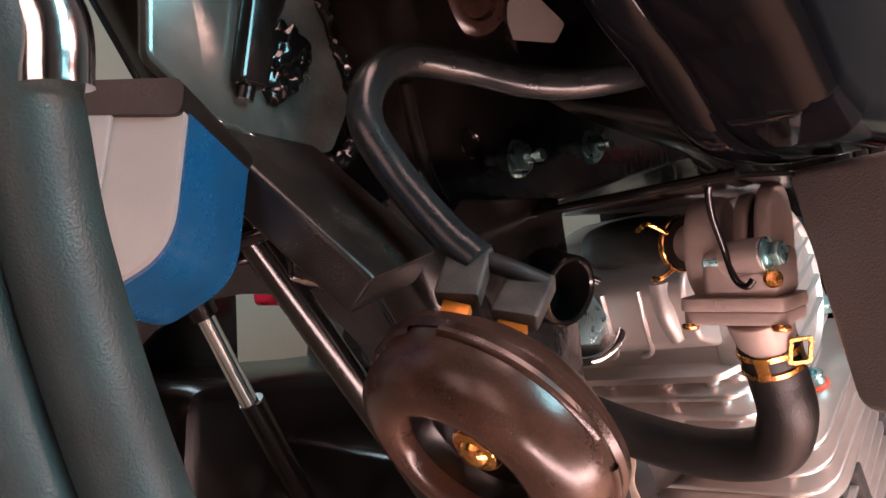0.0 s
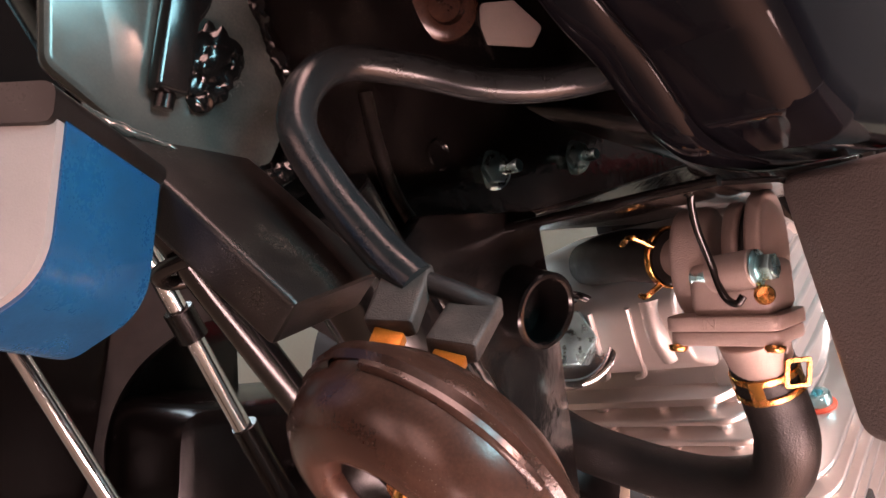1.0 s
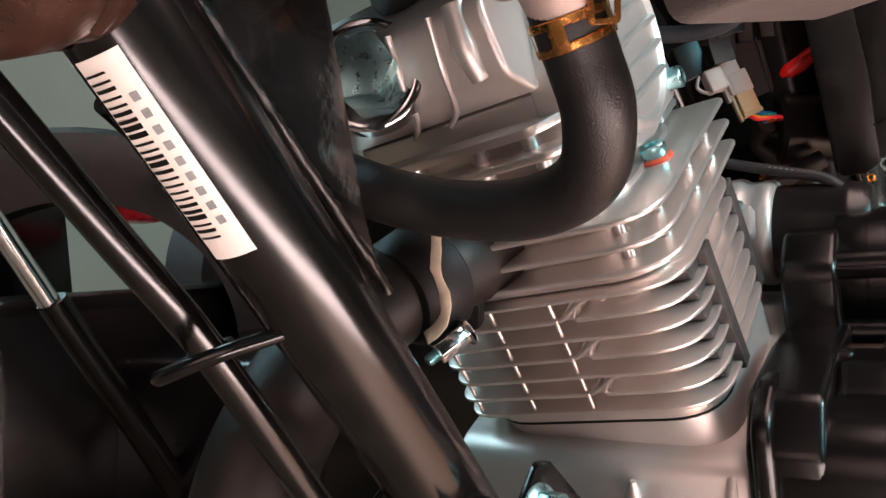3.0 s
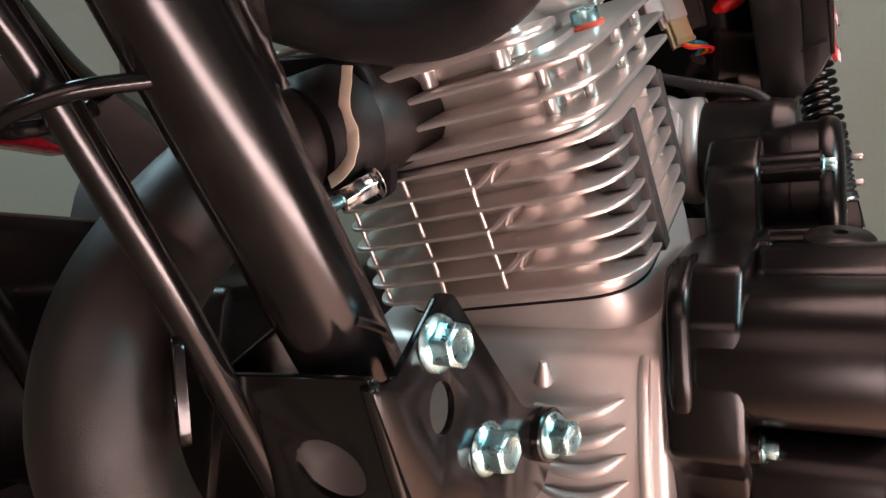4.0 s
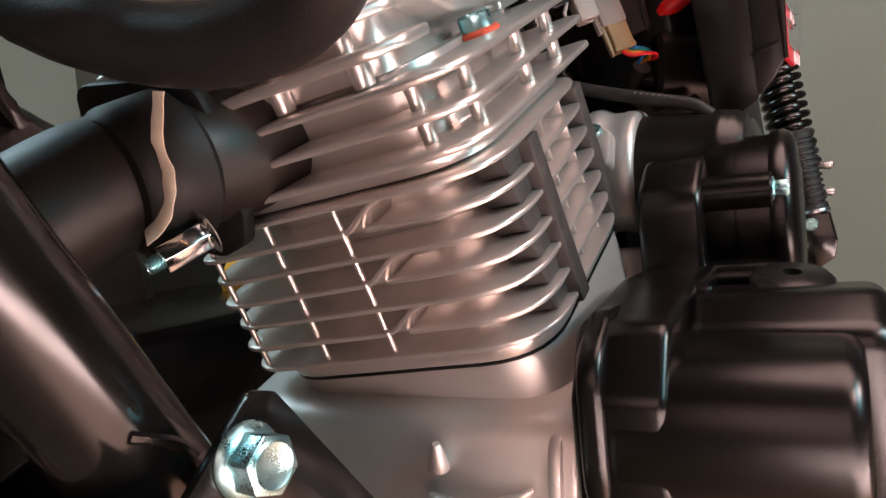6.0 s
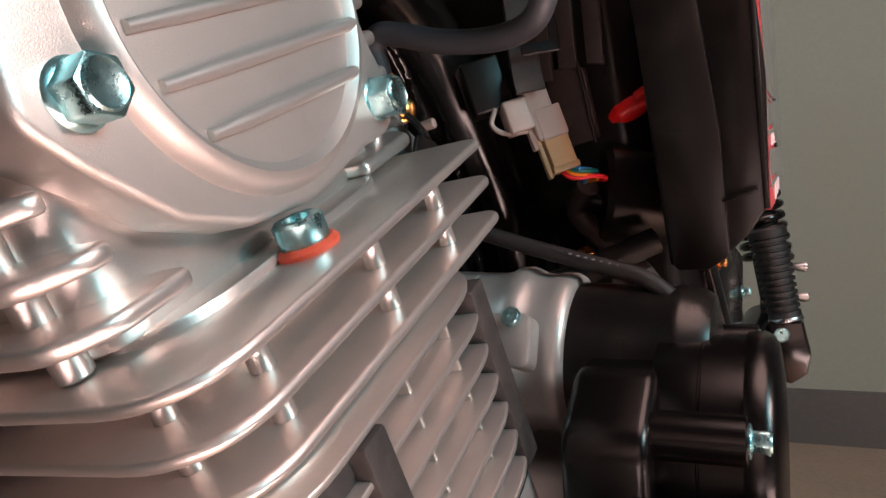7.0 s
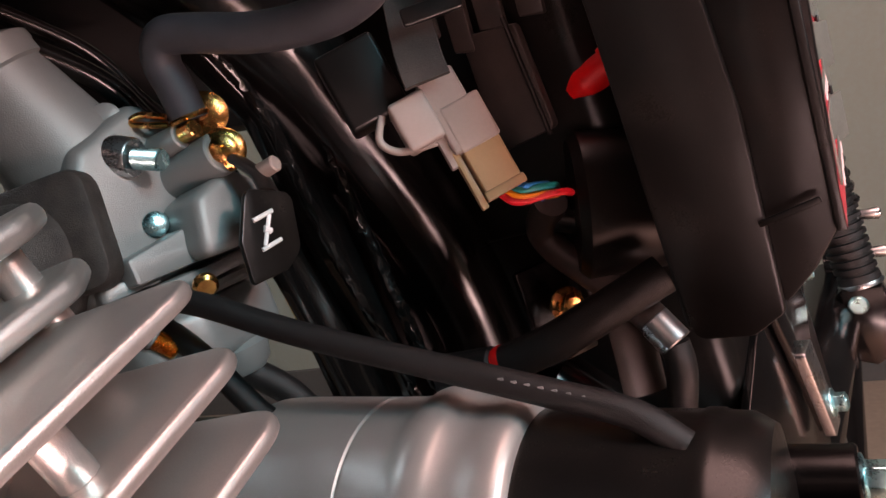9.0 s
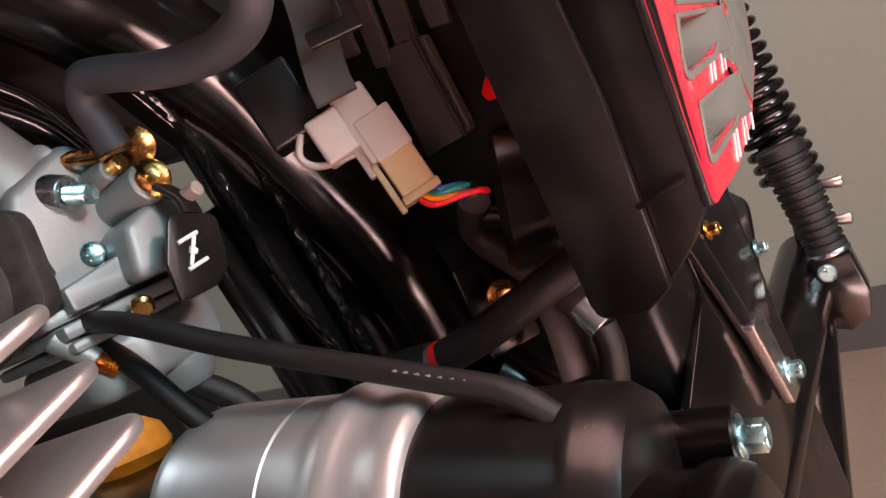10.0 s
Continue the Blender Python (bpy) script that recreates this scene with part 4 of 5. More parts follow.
tape = ribbon([(-0.020, 0.371, 0.424), (-0.022, 0.3705, 0.414), (-0.0235, 0.371, 0.405), (-0.0205, 0.3715, 0.396), (-0.0210, 0.3715, 0.386), (-0.0265, 0.3715, 0.379), (-0.034, 0.371, 0.374)], (0.85, -0.1, 0.1), 0.0065, 0.0005)
for v in tape.verts:
    v.co += noise.noise_vector(v.co * 160) * 0.0008
solid("masking_tape", tape, TAPE, "torn strip of beige masking tape on the exhaust flange", "tape")

# ---- rods and guards in front ----
rod_t = thing("guard_rod", (-0.04, 0.30, 0.30), "thin black steel rod running beside the down tube", "rod")
part("rod", sweep([(-0.044, 0.10, 0.62), (-0.042, 0.145, 0.552), (-0.040, 0.222, 0.438), (-0.040, 0.250, 0.396), (-0.040, 0.296, 0.313), (-0.040, 0.33, 0.25)], 0.0066, 20, 4), BLACK_PAINT, rod_t)
part("rod_foot", prism(rounded([(-0.012, -0.02), (0.012, -0.02), (0.012, 0.02), (-0.012, 0.02)], 0.006), 0.004, facing((-0.046, 0.292, 0.300), (-0.6, -0.8, 0)), 0.001, 2, [circle(0, -0.006, 0.005, 14)]), BLACK_PAINT, rod_t)

# ---- horn ----
HN = V((-0.05, -0.83, -0.555)).normalized()
HC = V((0.0640, 0.1280, 0.5005))
hm = facing(HC, HN) @ Matrix.Scale(0.95, 4)
horn = thing("horn", HC - HN * 0.02, "brown-black lacquered round electric horn with brass nut", "horn")
part("back_plate", lathe([(0, -0.022), (0.0331, -0.022), (0.0409, -0.015), (0.0416, -0.0115), (0.0405, -0.0095), (0, -0.0095)], hm, 72), HORN_BROWN, horn)
part("front_shell", lathe([(0.0400, -0.0096), (0.0397, -0.004), (0.0373, 0.0028), (0.0331, 0.0062), (0.0285, 0.0078), (0.0252, 0.0080), (0.0228, 0.0074), (0.0216, 0.0058), (0.0213, 0.0010), (0.0220, 0.0005), (0.0240, 0.0040)], hm, 72), HORN_BROWN, horn)
part("dish", lathe([(0.0214, 0.0012), (0.0205, -0.0035), (0.0190, -0.0055), (0.0100, -0.0060), (0, -0.0060)], hm, 72), BLACK_SATIN, horn, "dark recessed centre of the horn")
for k in range(4):
    part("crimped_rim", lathe([(0.0399, -0.0095), (0.0411, -0.0093), (0.0412, -0.0078), (0.0404, -0.0068), (0.0396, -0.0066)], hm, 20, None, 8 + 90 * k, 74), HORN_BROWN, horn)
part("adjusting_nut", lathe([(0.0078, -0.0062), (0.0080, -0.0014), (0.0072, -0.0002), (0.0050, 0.0002), (0.0042, 0.0016), (0.0030, 0.0024), (0, 0.0026)], hm, 32), GOLD, horn, "brass adjusting nut")
part("mount_strip", prism(rounded([(-0.008, -0.005), (0.008, -0.005), (0.008, 0.026), (-0.008, 0.026)], 0.003), 0.003, facing(HC - HN * 0.026, HN) @ Matrix.Rotation(radians(20), 4, "Z"), 0.0005), BLACK_PAINT, horn)
for at, tip in (((0.0608, 0.1285, 0.5392), (0.0575, 0.1400, 0.5506)), ((0.0760, 0.1326, 0.5337), (0.0720, 0.1490, 0.5436))):
    at, tip = V(at), V(tip)
    m = basis(V((1, 0.25, -0.25)).normalized(), (tip - at).normalized().cross(V((1, 0.25, -0.25)).normalized()).normalized(), (tip - at).normalized(), at)
    part("spade_terminal", box((0.0086, 0.0030, 0.0085), m @ Matrix.Translation((0, 0.001, -0.0012)), 0.0004), BRASS_TAB, horn, "orange brass spade terminal")
cable = thing("horn_cable", (0.055, 0.148, 0.558), "black sleeved horn lead with two rubber terminal boots", "cable")
for at, tip in (((0.0608, 0.1285, 0.5392), (0.0570, 0.1410, 0.5516)), ((0.0760, 0.1326, 0.5337), (0.0715, 0.1520, 0.5451))):
    at, tip = V(at), V(tip)
    z = (tip - at).normalized()
    x = V((1, 0.25, -0.25))
    x = (x - z * x.dot(z)).normalized()
    m = basis(x, z.cross(x), z, at + z * 0.0035)
    part("terminal_boot", prism(rounded([(-0.0066, -0.0034), (0.0066, -0.0034), (0.0066, 0.0022), (0.0040, 0.0034), (-0.0066, 0.0034)], 0.0014), 0.0195, m, 0.0012), DUSTY_RUBBER, cable, "dusty black rubber terminal boot")
part("lead", sweep([(0.0765, 0.1510, 0.5440), (0.068, 0.146, 0.5490), (0.059, 0.1425, 0.5530)], 0.0030, 14), RUBBER, cable)
part("sleeve", sweep([(0.0600, 0.1420, 0.5515), (0.0500, 0.1410, 0.5600), (0.0335, 0.1390, 0.579), (0.0235, 0.1365, 0.598), (0.020, 0.145, 0.613), (0.018, 0.163, 0.622), (0.026, 0.186, 0.620), (0.040, 0.204, 0.614), (0.054, 0.222, 0.613), (0.07, 0.25, 0.618)], 0.0058, 20, 8), HORN_SLEEVE, cable)

# ---- air valve ----
valve = thing("air_valve", (0.07, 0.315, 0.50), "rough cast secondary air valve with gold clamps", "valve")
part("left_housing", prism(circle(0.3265, 0.5440, 0.0160, 28, 0.0245), 0.018, plane_x(0.046), 0.004, 4), ALLOY_ROUGH, valve)
part("flange", prism(rounded([(0.046, 0.302), (0.094, 0.302), (0.094, 0.338), (0.046, 0.338)], 0.006), 0.0062, plane_z(0.5165), 0.001), ALLOY_ROUGH, valve)
part("flange", prism(rounded([(0.047, 0.303), (0.093, 0.303), (0.093, 0.338), (0.047, 0.338)], 0.006), 0.0058, plane_z(0.5104), 0.001), ALLOY_ROUGH, valve)
part("upper_block", box((0.034, 0.03, 0.022), Matrix.Translation((0.074, 0.320, 0.533)), 0.004, 3), ALLOY_ROUGH, valve)
for x0, x1, top, r, mat in ((0.0685, 0.0755, 0.569, 0.016, ALLOY_ROUGH), (0.0756, 0.0786, 0.567, 0.0155, BLACK_MATT), (0.0787, 0.0865, 0.573, 0.0175, ALLOY_ROUGH)):
    part("diaphragm_cover", prism(circle(0.330, top - 0.025, r, 28, 0.025), x1 - x0, plane_x(x0), 0.002, 3), mat, valve)
part("bolt_sleeve", rod((0.068, 0.307, 0.5395), (0.087, 0.3035, 0.5415), 0.0078, None, 28), ALLOY_ROUGH, valve)
part("stud", threaded(facing((0.069, 0.307, 0.539), (-1, 0.12, -0.05)), 0.0034, 0.011), ZINC, valve)
part("sleeve_bolt", hex_head(facing((0.087, 0.3035, 0.5415), (1, -0.12, 0.05)), 0.0098, 0.007, 0.0075, 0.0012), ZINC, valve)
for x, y, z, nn in ((0.050, 0.306, 0.5105, (0, -0.2, -1)), (0.090, 0.306, 0.5105, (0, -0.2, -1)), (0.089, 0.303, 0.531, (0.4, -0.9, 0))):
    part("screw", lathe([(0, 0), (0.0040, 0), (0.0040, 0.0016), (0.0030, 0.0028), (0.0008, 0.003), (0, 0.002)], facing((x, y, z), nn), 20), GOLD, valve, "gold screw")
part("outlet", rod((0.0755, 0.322, 0.512), (0.0775, 0.3275, 0.496), 0.0145, 0.0125, 32), ALLOY_ROUGH, valve)
part("inlet", rod((0.046, 0.336, 0.546), (0.028, 0.343, 0.548), 0.0095, None, 28), ALLOY_ROUGH, valve)
text_data = bpy.data.curves.new("raised_text", "FONT")
text_data.body, text_data.size, text_data.extrude = "IN", 0.0062, 0.0002
tmp = new("tmp_text", text_data)
dg = bpy.context.evaluated_depsgraph_get()
text_mesh = bpy.data.meshes.new_from_object(tmp.evaluated_get(dg))
bpy.data.objects.remove(tmp)
text_mesh.transform(basis((1, 0, 0), (0, 0, 1), (0, -1, 0), (0.0625, 0.3019, 0.5175)))
text_mesh.materials.clear()
part("raised_letters", text_mesh, ALLOY_ROUGH, valve)
wire_b = thing("wire_bracket", (0.075, 0.27, 0.57), "bent black wire bracket holding the air valve", "bracket")
part("wire", sweep([(0.078, 0.285, 0.578), (0.0725, 0.283, 0.572), (0.0705, 0.289, 0.560), (0.0715, 0.297, 0.545), (0.0740, 0.300, 0.532), (0.0790, 0.2995, 0.528), (0.082, 0.300, 0.531)], 0.0016, 10, 6), BLACK_PAINT, wire_b)

air_hose = thing("air_hose", (0.0, 0.37, 0.42), "thick black braided rubber air hose curving under the valve", "hose")
part("hose", sweep([(0.0765, 0.3262, 0.502), (0.0777, 0.3306, 0.4897), (0.0785, 0.3333, 0.482), (0.0795, 0.339, 0.4640), (0.070, 0.351, 0.444), (0.050, 0.3605, 0.4345), (0.0235, 0.364, 0.4318), (-0.010, 0.364, 0.4365), (-0.040, 0.357, 0.447), (-0.07, 0.36, 0.46)], 0.0135, 36, 8), BRAIDED, air_hose)
part("hose_clamp", ring((0.0768, 0.3275, 0.4985), (0.0770, 0.3285, 0.4955), 0.0145, 0.0136, 40), GOLD, air_hose, "gold spring hose clamp")
part("hose_clamp", ring((0.0776, 0.3303, 0.4905), (0.0779, 0.3313, 0.4878), 0.0145, 0.0136, 40), GOLD, air_hose, "gold spring hose clamp")
for turn in (0, 75, 150, 240, 310):
    part("clamp_bridge", lathe([(0.0136, -0.001), (0.0145, -0.001), (0.0145, 0.0085), (0.0136, 0.0085)], along((0.0770, 0.3285, 0.4955), (0.0778, 0.331, 0.488)), 6, None, turn, 24), GOLD, air_hose)
tab = facing((0.0916, 0.3236, 0.497), (0.75, -0.62, -0.2))
part("clamp_tab", prism(rounded([(-0.006, -0.0065), (0.006, -0.0065), (0.006, 0.0065), (-0.006, 0.0065)], 0.002), 0.001, tab, 0.0002, 1, [rounded([(-0.0038, -0.0045), (0.0038, -0.0045), (0.0038, 0.0045), (-0.0038, 0.0045)], 0.001, 3)]), GOLD, air_hose)
short_hose = thing("short_hose", (0.0, 0.36, 0.55), "short black rubber hose with gold spring clip", "hose")
part("hose", sweep([(0.037, 0.339, 0.547), (0.010, 0.351, 0.549), (-0.015, 0.366, 0.548), (-0.04, 0.39, 0.545)], 0.0135, 28, 6), RUBBER, short_hose)
part("spring_clip", ring((0.036, 0.3395, 0.547), (0.0325, 0.341, 0.5472), 0.0150, 0.0137, 36), GOLD, short_hose, "gold spring clip")
part("clip_ear", sweep([(0.033, 0.326, 0.553), (0.026, 0.319, 0.558), (0.018, 0.324, 0.555)], 0.0014, 8), GOLD, short_hose)
part("clip_ear", sweep([(0.033, 0.330, 0.535), (0.027, 0.326, 0.530), (0.022, 0.330, 0.530)], 0.0014, 8), GOLD, short_hose)

# ---- grey box ----
gb = prism(rounded([(-0.026, -0.049), (0.022, -0.050), (0.024, 0.050), (-0.054, 0.049)], [0.010, 0.012, 0.008, 0.006], 5), 0.055, basis(V((0.83, -0.55, 0.02)), V((-0.02, 0, 1)), V((0.55, 0.83, 0)), (0.1395, 0.2835, 0.5285)), 0.008, 6)
grey_cover = thing("grey_side_cover", (0.14, 0.30, 0.478), "dark grey textured plastic cover under the tank", "cover")
part("shell", gb, GREY_PLASTIC, grey_cover)
gb_m = basis(V((0.83, -0.55, 0.02)), V((-0.02, 0, 1)), V((0.55, 0.83, 0)), (0.1395, 0.2835, 0.5285))
part("back_lip", prism(rounded([(-0.024, -0.047), (0.020, -0.048), (0.022, 0.048), (-0.051, 0.047)], 0.006, 5), 0.006, gb_m @ Matrix.Translation((0, 0, 0.0551)), 0.001), BLACK_PLASTIC, grey_cover)

# ---- fuel tank ----
tank = thing("fuel_tank", (0, 0.45, 0.60), "black lacquered motorcycle fuel tank with welded rim", "fuel tank")
tank_side = rounded([(0.122, 0.70), (0.146, 0.652), (0.178, 0.6255), (0.207, 0.6105), (0.238, 0.5905), (0.272, 0.5830), (0.35, 0.5835), (0.53, 0.6035), (0.72, 0.66), (0.72, 0.78), (0.40, 0.86), (0.20, 0.82)], [0.02, 0.02, 0.02, 0.02, 0.02, 0.02, 0.03, 0.03, 0.03, 0.03, 0.03, 0.03], 8)
part("shell", prism(tank_side, 0.055, plane_x(0.080), 0.014, 6), TANK_BLACK, tank)
part("shell", prism(tank_side, 0.055, plane_x(-0.145), 0.014, 6), TANK_BLACK, tank)
part("tank_top", prism(rounded([(0.14, 0.72), (0.70, 0.72), (0.70, 0.78), (0.40, 0.85), (0.20, 0.81)], 0.02), 0.19, plane_x(-0.10), 0.004), TANK_BLACK, tank)
part("rim_seam", sweep([(0.090, 0.140, 0.656), (0.090, 0.176, 0.6250), (0.090, 0.205, 0.6100), (0.090, 0.237, 0.5905), (0.090, 0.272, 0.5835), (0.090, 0.350, 0.5845), (0.090, 0.532, 0.6045), (0.09, 0.68, 0.645)], 0.0080, 20, 8, 0.45, hint=(0, 0, 1)), TANK_BLACK, tank)

# ---- blue and silver cowl ----
R0, U0 = V((0.745, 0.660, -0.075)), V((0.03, 0.08, 0.996))
E0 = V((-0.026, 0.033, -0.010))
cowl_m = basis(R0, U0, R0.cross(U0), (0.0225, 0.0535, 0.5895))
u_out = rounded([(-0.019, 0.006), (-0.018, -0.030), (-0.006, -0.040), (0.016, -0.026), (0.0195, 0.006)], [0.001, 0.010, 0.02, 0.020, 0.001], 10)
cowl = thing("fork_cowl", (0.02, 0.07, 0.55), "glossy blue plastic cowl with silver face and black top frame", "cowl")


def shear_prism(outline, m, vec, front, back, edge):
    """Extrudes an outline along vec, from the share front to the share back of it."""
    bm = prism(outline, 1.0, None, edge)
    inv = m.inverted()
    d = inv.to_3x3() @ vec
    for v in bm.verts:
        t = front + (back - front) * v.co.z
        v.co = V((v.co.x + d.x * t, v.co.y + d.y * t, d.z * t))
    bm.transform(m)
    return bm


part("blue_shell", shear_prism([(x * 1.03, y * 1.03) for x, y in u_out], cowl_m, E0, 0.06, 1.0, 0.0), BLUE, cowl)
part("silver_face", shear_prism(u_out, cowl_m, E0, 0.0, 0.08, 0.0), SILVER_PLASTIC, cowl, "matt silver moulded face")
gro = prism(rounded([(-0.006, 0.008), (-0.010, -0.020), (-0.005, -0.025), (0.0, -0.018), (0.004, 0.008)], 0.003), 0.0015, cowl_m, 0.0007)
part("face_channel", gro, SILVER_PLASTIC, cowl)
cap_o = rounded([(-0.021, 0.004), (0.0195, 0.004), (0.0205, 0.0125), (-0.021, 0.0115)], 0.003)
part("top_frame", shear_prism(cap_o, cowl_m, E0, -0.04, 1.08, 0.0), BLACK_PLASTIC, cowl)

# cables passing close before the lens at the start
front_cables = thing("control_cables", (0.10, 0.012, 0.55), "grey-green sleeved control cables with a chrome ferrule", "cable")
part("cable", sweep([(0.100, 0.150, 0.705), (0.102, 0.080, 0.700), (0.105, 0.012, 0.655), (0.1045, 0.000, 0.622), (0.1035, 0.0025, 0.606), (0.100, 0.010, 0.583), (0.0985, 0.013, 0.562), (0.1005, 0.018, 0.535), (0.107, 0.024, 0.505)], 0.0062, 20, 8), GREEN_SLEEVE, front_cables)
part("cable", sweep([(0.099, 0.003, 0.606), (0.094, 0.003, 0.570), (0.093, 0.007, 0.545), (0.0955, 0.013, 0.52), (0.10, 0.02, 0.49)], 0.0052, 20, 8), GREEN_SLEEVE, front_cables)
part("ferrule", sweep([(0.097, 0.001, 0.600), (0.102, 0.008, 0.595), (0.105, 0.012, 0.588), (0.105, 0.012, 0.580)], 0.0042, 16, 8), CHROME, front_cables, "chrome ferrule")

PLACE = CARB_PLACE
# ---- carburettor ----
carb = thing("carburettor", (-0.07, 0.665, 0.44), "silver cast carburettor with brass screws and black choke lever", "carburettor")
part("body", prism(rounded([(0.630, 0.478), (0.700, 0.478), (0.712, 0.50), (0.700, 0.53), (0.675, 0.548), (0.645, 0.535), (0.628, 0.505)], 0.008), 0.055, plane_x(-0.118), 0.005, 3), CARB_ALLOY, carb)
part("mixing_chamber", lathe([(0, 0), (0.024, 0), (0.025, 0.004), (0.024, 0.020), (0.020, 0.050), (0.020, 0.052), (0.0215, 0.053), (0.0215, 0.062), (0.018, 0.064), (0, 0.064)], along((-0.088, 0.662, 0.520), (-0.098, 0.640, 0.588)), 36), CARB_ALLOY, carb)
part("bowl_flange", box((0.066, 0.078, 0.006), basis((0.97, 0.1, 0), (-0.1, 0.97, 0), (0, 0, 1), (-0.088, 0.668, 0.4765)), 0.002), CARB_ALLOY, carb)
part("bowl_flange", box((0.064, 0.076, 0.005), basis((0.97, 0.1, 0), (-0.1, 0.97, 0), (0, 0, 1), (-0.088, 0.668, 0.4700)), 0.002), CARB_ALLOY, carb)
part("float_bowl", prism(rounded([(-0.118, 0.632), (-0.060, 0.636), (-0.052, 0.66), (-0.058, 0.702), (-0.118, 0.704)], 0.012), 0.024, plane_z(0.4435), 0.006, 4), CARB_ALLOY, carb)
part("bowl_foot", rod((-0.068, 0.678, 0.446), (-0.068, 0.678, 0.432), 0.014, 0.012, 28, 0.003), CARB_ALLOY, carb)
part("side_boss", rod((-0.068, 0.682, 0.514), (-0.0375, 0.6855, 0.5175), 0.0095, 0.0085, 28), CARB_ALLOY, carb)
part("side_boss", rod((-0.072, 0.676, 0.527), (-0.049, 0.680, 0.5285), 0.0058, 0.005, 24), CARB_ALLOY, carb)
part("choke_housing", prism(rounded([(0.662, 0.482), (0.700, 0.482), (0.704, 0.50), (0.688, 0.512), (0.668, 0.505)], 0.006), 0.024, plane_x(-0.064), 0.004, 3), CARB_ALLOY, carb)
part("bowl_step", prism(rounded([(-0.118, 0.633), (-0.060, 0.631), (-0.056, 0.652), (-0.068, 0.660), (-0.064, 0.698), (-0.118, 0.698)], 0.004), 0.0055, plane_z(0.4800), 0.0012, 2), CARB_ALLOY, carb)
part("bowl_step", prism(rounded([(-0.118, 0.637), (-0.066, 0.635), (-0.062, 0.650), (-0.074, 0.660), (-0.070, 0.694), (-0.118, 0.694)], 0.004), 0.0075, plane_z(0.4860), 0.0012, 2), CARB_ALLOY, carb)
part("step_bar", prism(rounded([(0.640, 0.482), (0.690, 0.482), (0.690, 0.490), (0.672, 0.490), (0.668, 0.496), (0.640, 0.492)], 0.002), 0.012, plane_x(-0.063), 0.002), CARB_ALLOY, carb)
part("needle_screw", rod((-0.049, 0.680, 0.5285), (-0.0415, 0.6812, 0.5290), 0.0036, None, 18), GOLD, carb, "orange brass jet screw")
part("pivot_screw", lathe([(0, 0), (0.0082, 0), (0.0085, 0.001), (0.0078, 0.0018), (0.0055, 0.0022), (0.0052, 0.0045), (0.004, 0.0052), (0.0012, 0.0054), (0.0010, 0.0042), (0, 0.0042)], facing((-0.0372, 0.686, 0.5178), (0.75, -0.62, 0.05)), 28), GOLD, carb, "brass pivot screw")
part("banjo_washer", lathe([(0, 0), (0.009, 0), (0.0092, 0.002), (0.006, 0.004), (0, 0.0045)], facing((-0.052, 0.696, 0.5345), (0.75, -0.62, 0.05)), 28), GOLD, carb)
part("bowl_screw", lathe([(0, 0), (0.0048, 0), (0.0048, 0.002), (0.0035, 0.0034), (0, 0.0036)], facing((-0.0495, 0.664, 0.4735), (0.7, -0.5, -0.4)), 22), GOLD, carb)
part("cover_screw", lathe([(0, 0), (0.0048, 0), (0.0048, 0.002), (0.0035, 0.003), (0, 0.003)], facing((-0.0625, 0.663, 0.5005), (0.9, -0.4, 0.1)), 22), ZINC, carb)
part("cover_screw", lathe([(0, 0), (0.0055, 0), (0.0055, 0.0018), (0.004, 0.0026), (0, 0.0026)], facing((-0.0705, 0.667, 0.5445), (0.8, -0.55, 0.2)), 22), CARB_ALLOY, carb)
part("idle_screw", threaded(facing((-0.058, 0.664, 0.5255), (0.9, 0.2, -0.35)), 0.0042, 0.012), ZINC, carb)
part("idle_nut", rod((-0.078, 0.658, 0.534), (-0.059, 0.664, 0.526), 0.0095, 0.0075, 24), STEEL_GREY, carb)
part("drain_nozzle", rod((-0.064, 0.633, 0.477), (-0.0585, 0.642, 0.462), 0.0052, 0.0045, 20), CARB_ALLOY, carb)
part("drain_thread", threaded(facing((-0.0585, 0.642, 0.462), (0.3, 0.5, -0.8)), 0.0042, 0.009), GOLD, carb, "brass drain thread")
lev = part("choke_lever", prism(rounded([(0.676, 0.5015), (0.696, 0.4945), (0.6905, 0.473), (0.681, 0.468), (0.6635, 0.468), (0.6655, 0.484)], [0.005, 0.005, 0.008, 0.003, 0.002, 0.003], 5), 0.0025, plane_x(-0.0245), 0.0008), BLACK_PLASTIC, carb, "black choke lever with a white mark")
part("lever_arm", sweep([(-0.034, 0.686, 0.514), (-0.028, 0.689, 0.505), (-0.0235, 0.687, 0.497)], 0.006, 12, 6, 0.35), BLACK_PLASTIC, lev)
part("lever_pin", rod((-0.030, 0.690, 0.505), (-0.0195, 0.692, 0.5065), 0.0032, None, 16), NYLON, lev)
for y0, z0, y1, z1 in ((0.6735, 0.4895, 0.6835, 0.4905), (0.6725, 0.4785, 0.6825, 0.4795), (0.6815, 0.4895, 0.6745, 0.4795)):
    part("mark_bar", sweep([(-0.0219, y0, z0), (-0.0219, y1, z1)], 0.00085, 8, raw=True), WHITE, lev)
part("mark_wing", sweep([(-0.0219, 0.6768, 0.4855), (-0.0219, 0.6795, 0.4838)], 0.0013, 8, raw=True), WHITE, lev)

manifold = thing("intake_manifold", (-0.07, 0.63, 0.48), "black rubber intake manifold in front of the carburettor", "manifold")
part("rubber_neck", sweep([(-0.075, 0.575, 0.480), (-0.078, 0.605, 0.495), (-0.085, 0.640, 0.506)], 0.024, 32, 8, 1.0, (1.0, 0.95, 1.0)), DUSTY_RUBBER, manifold)
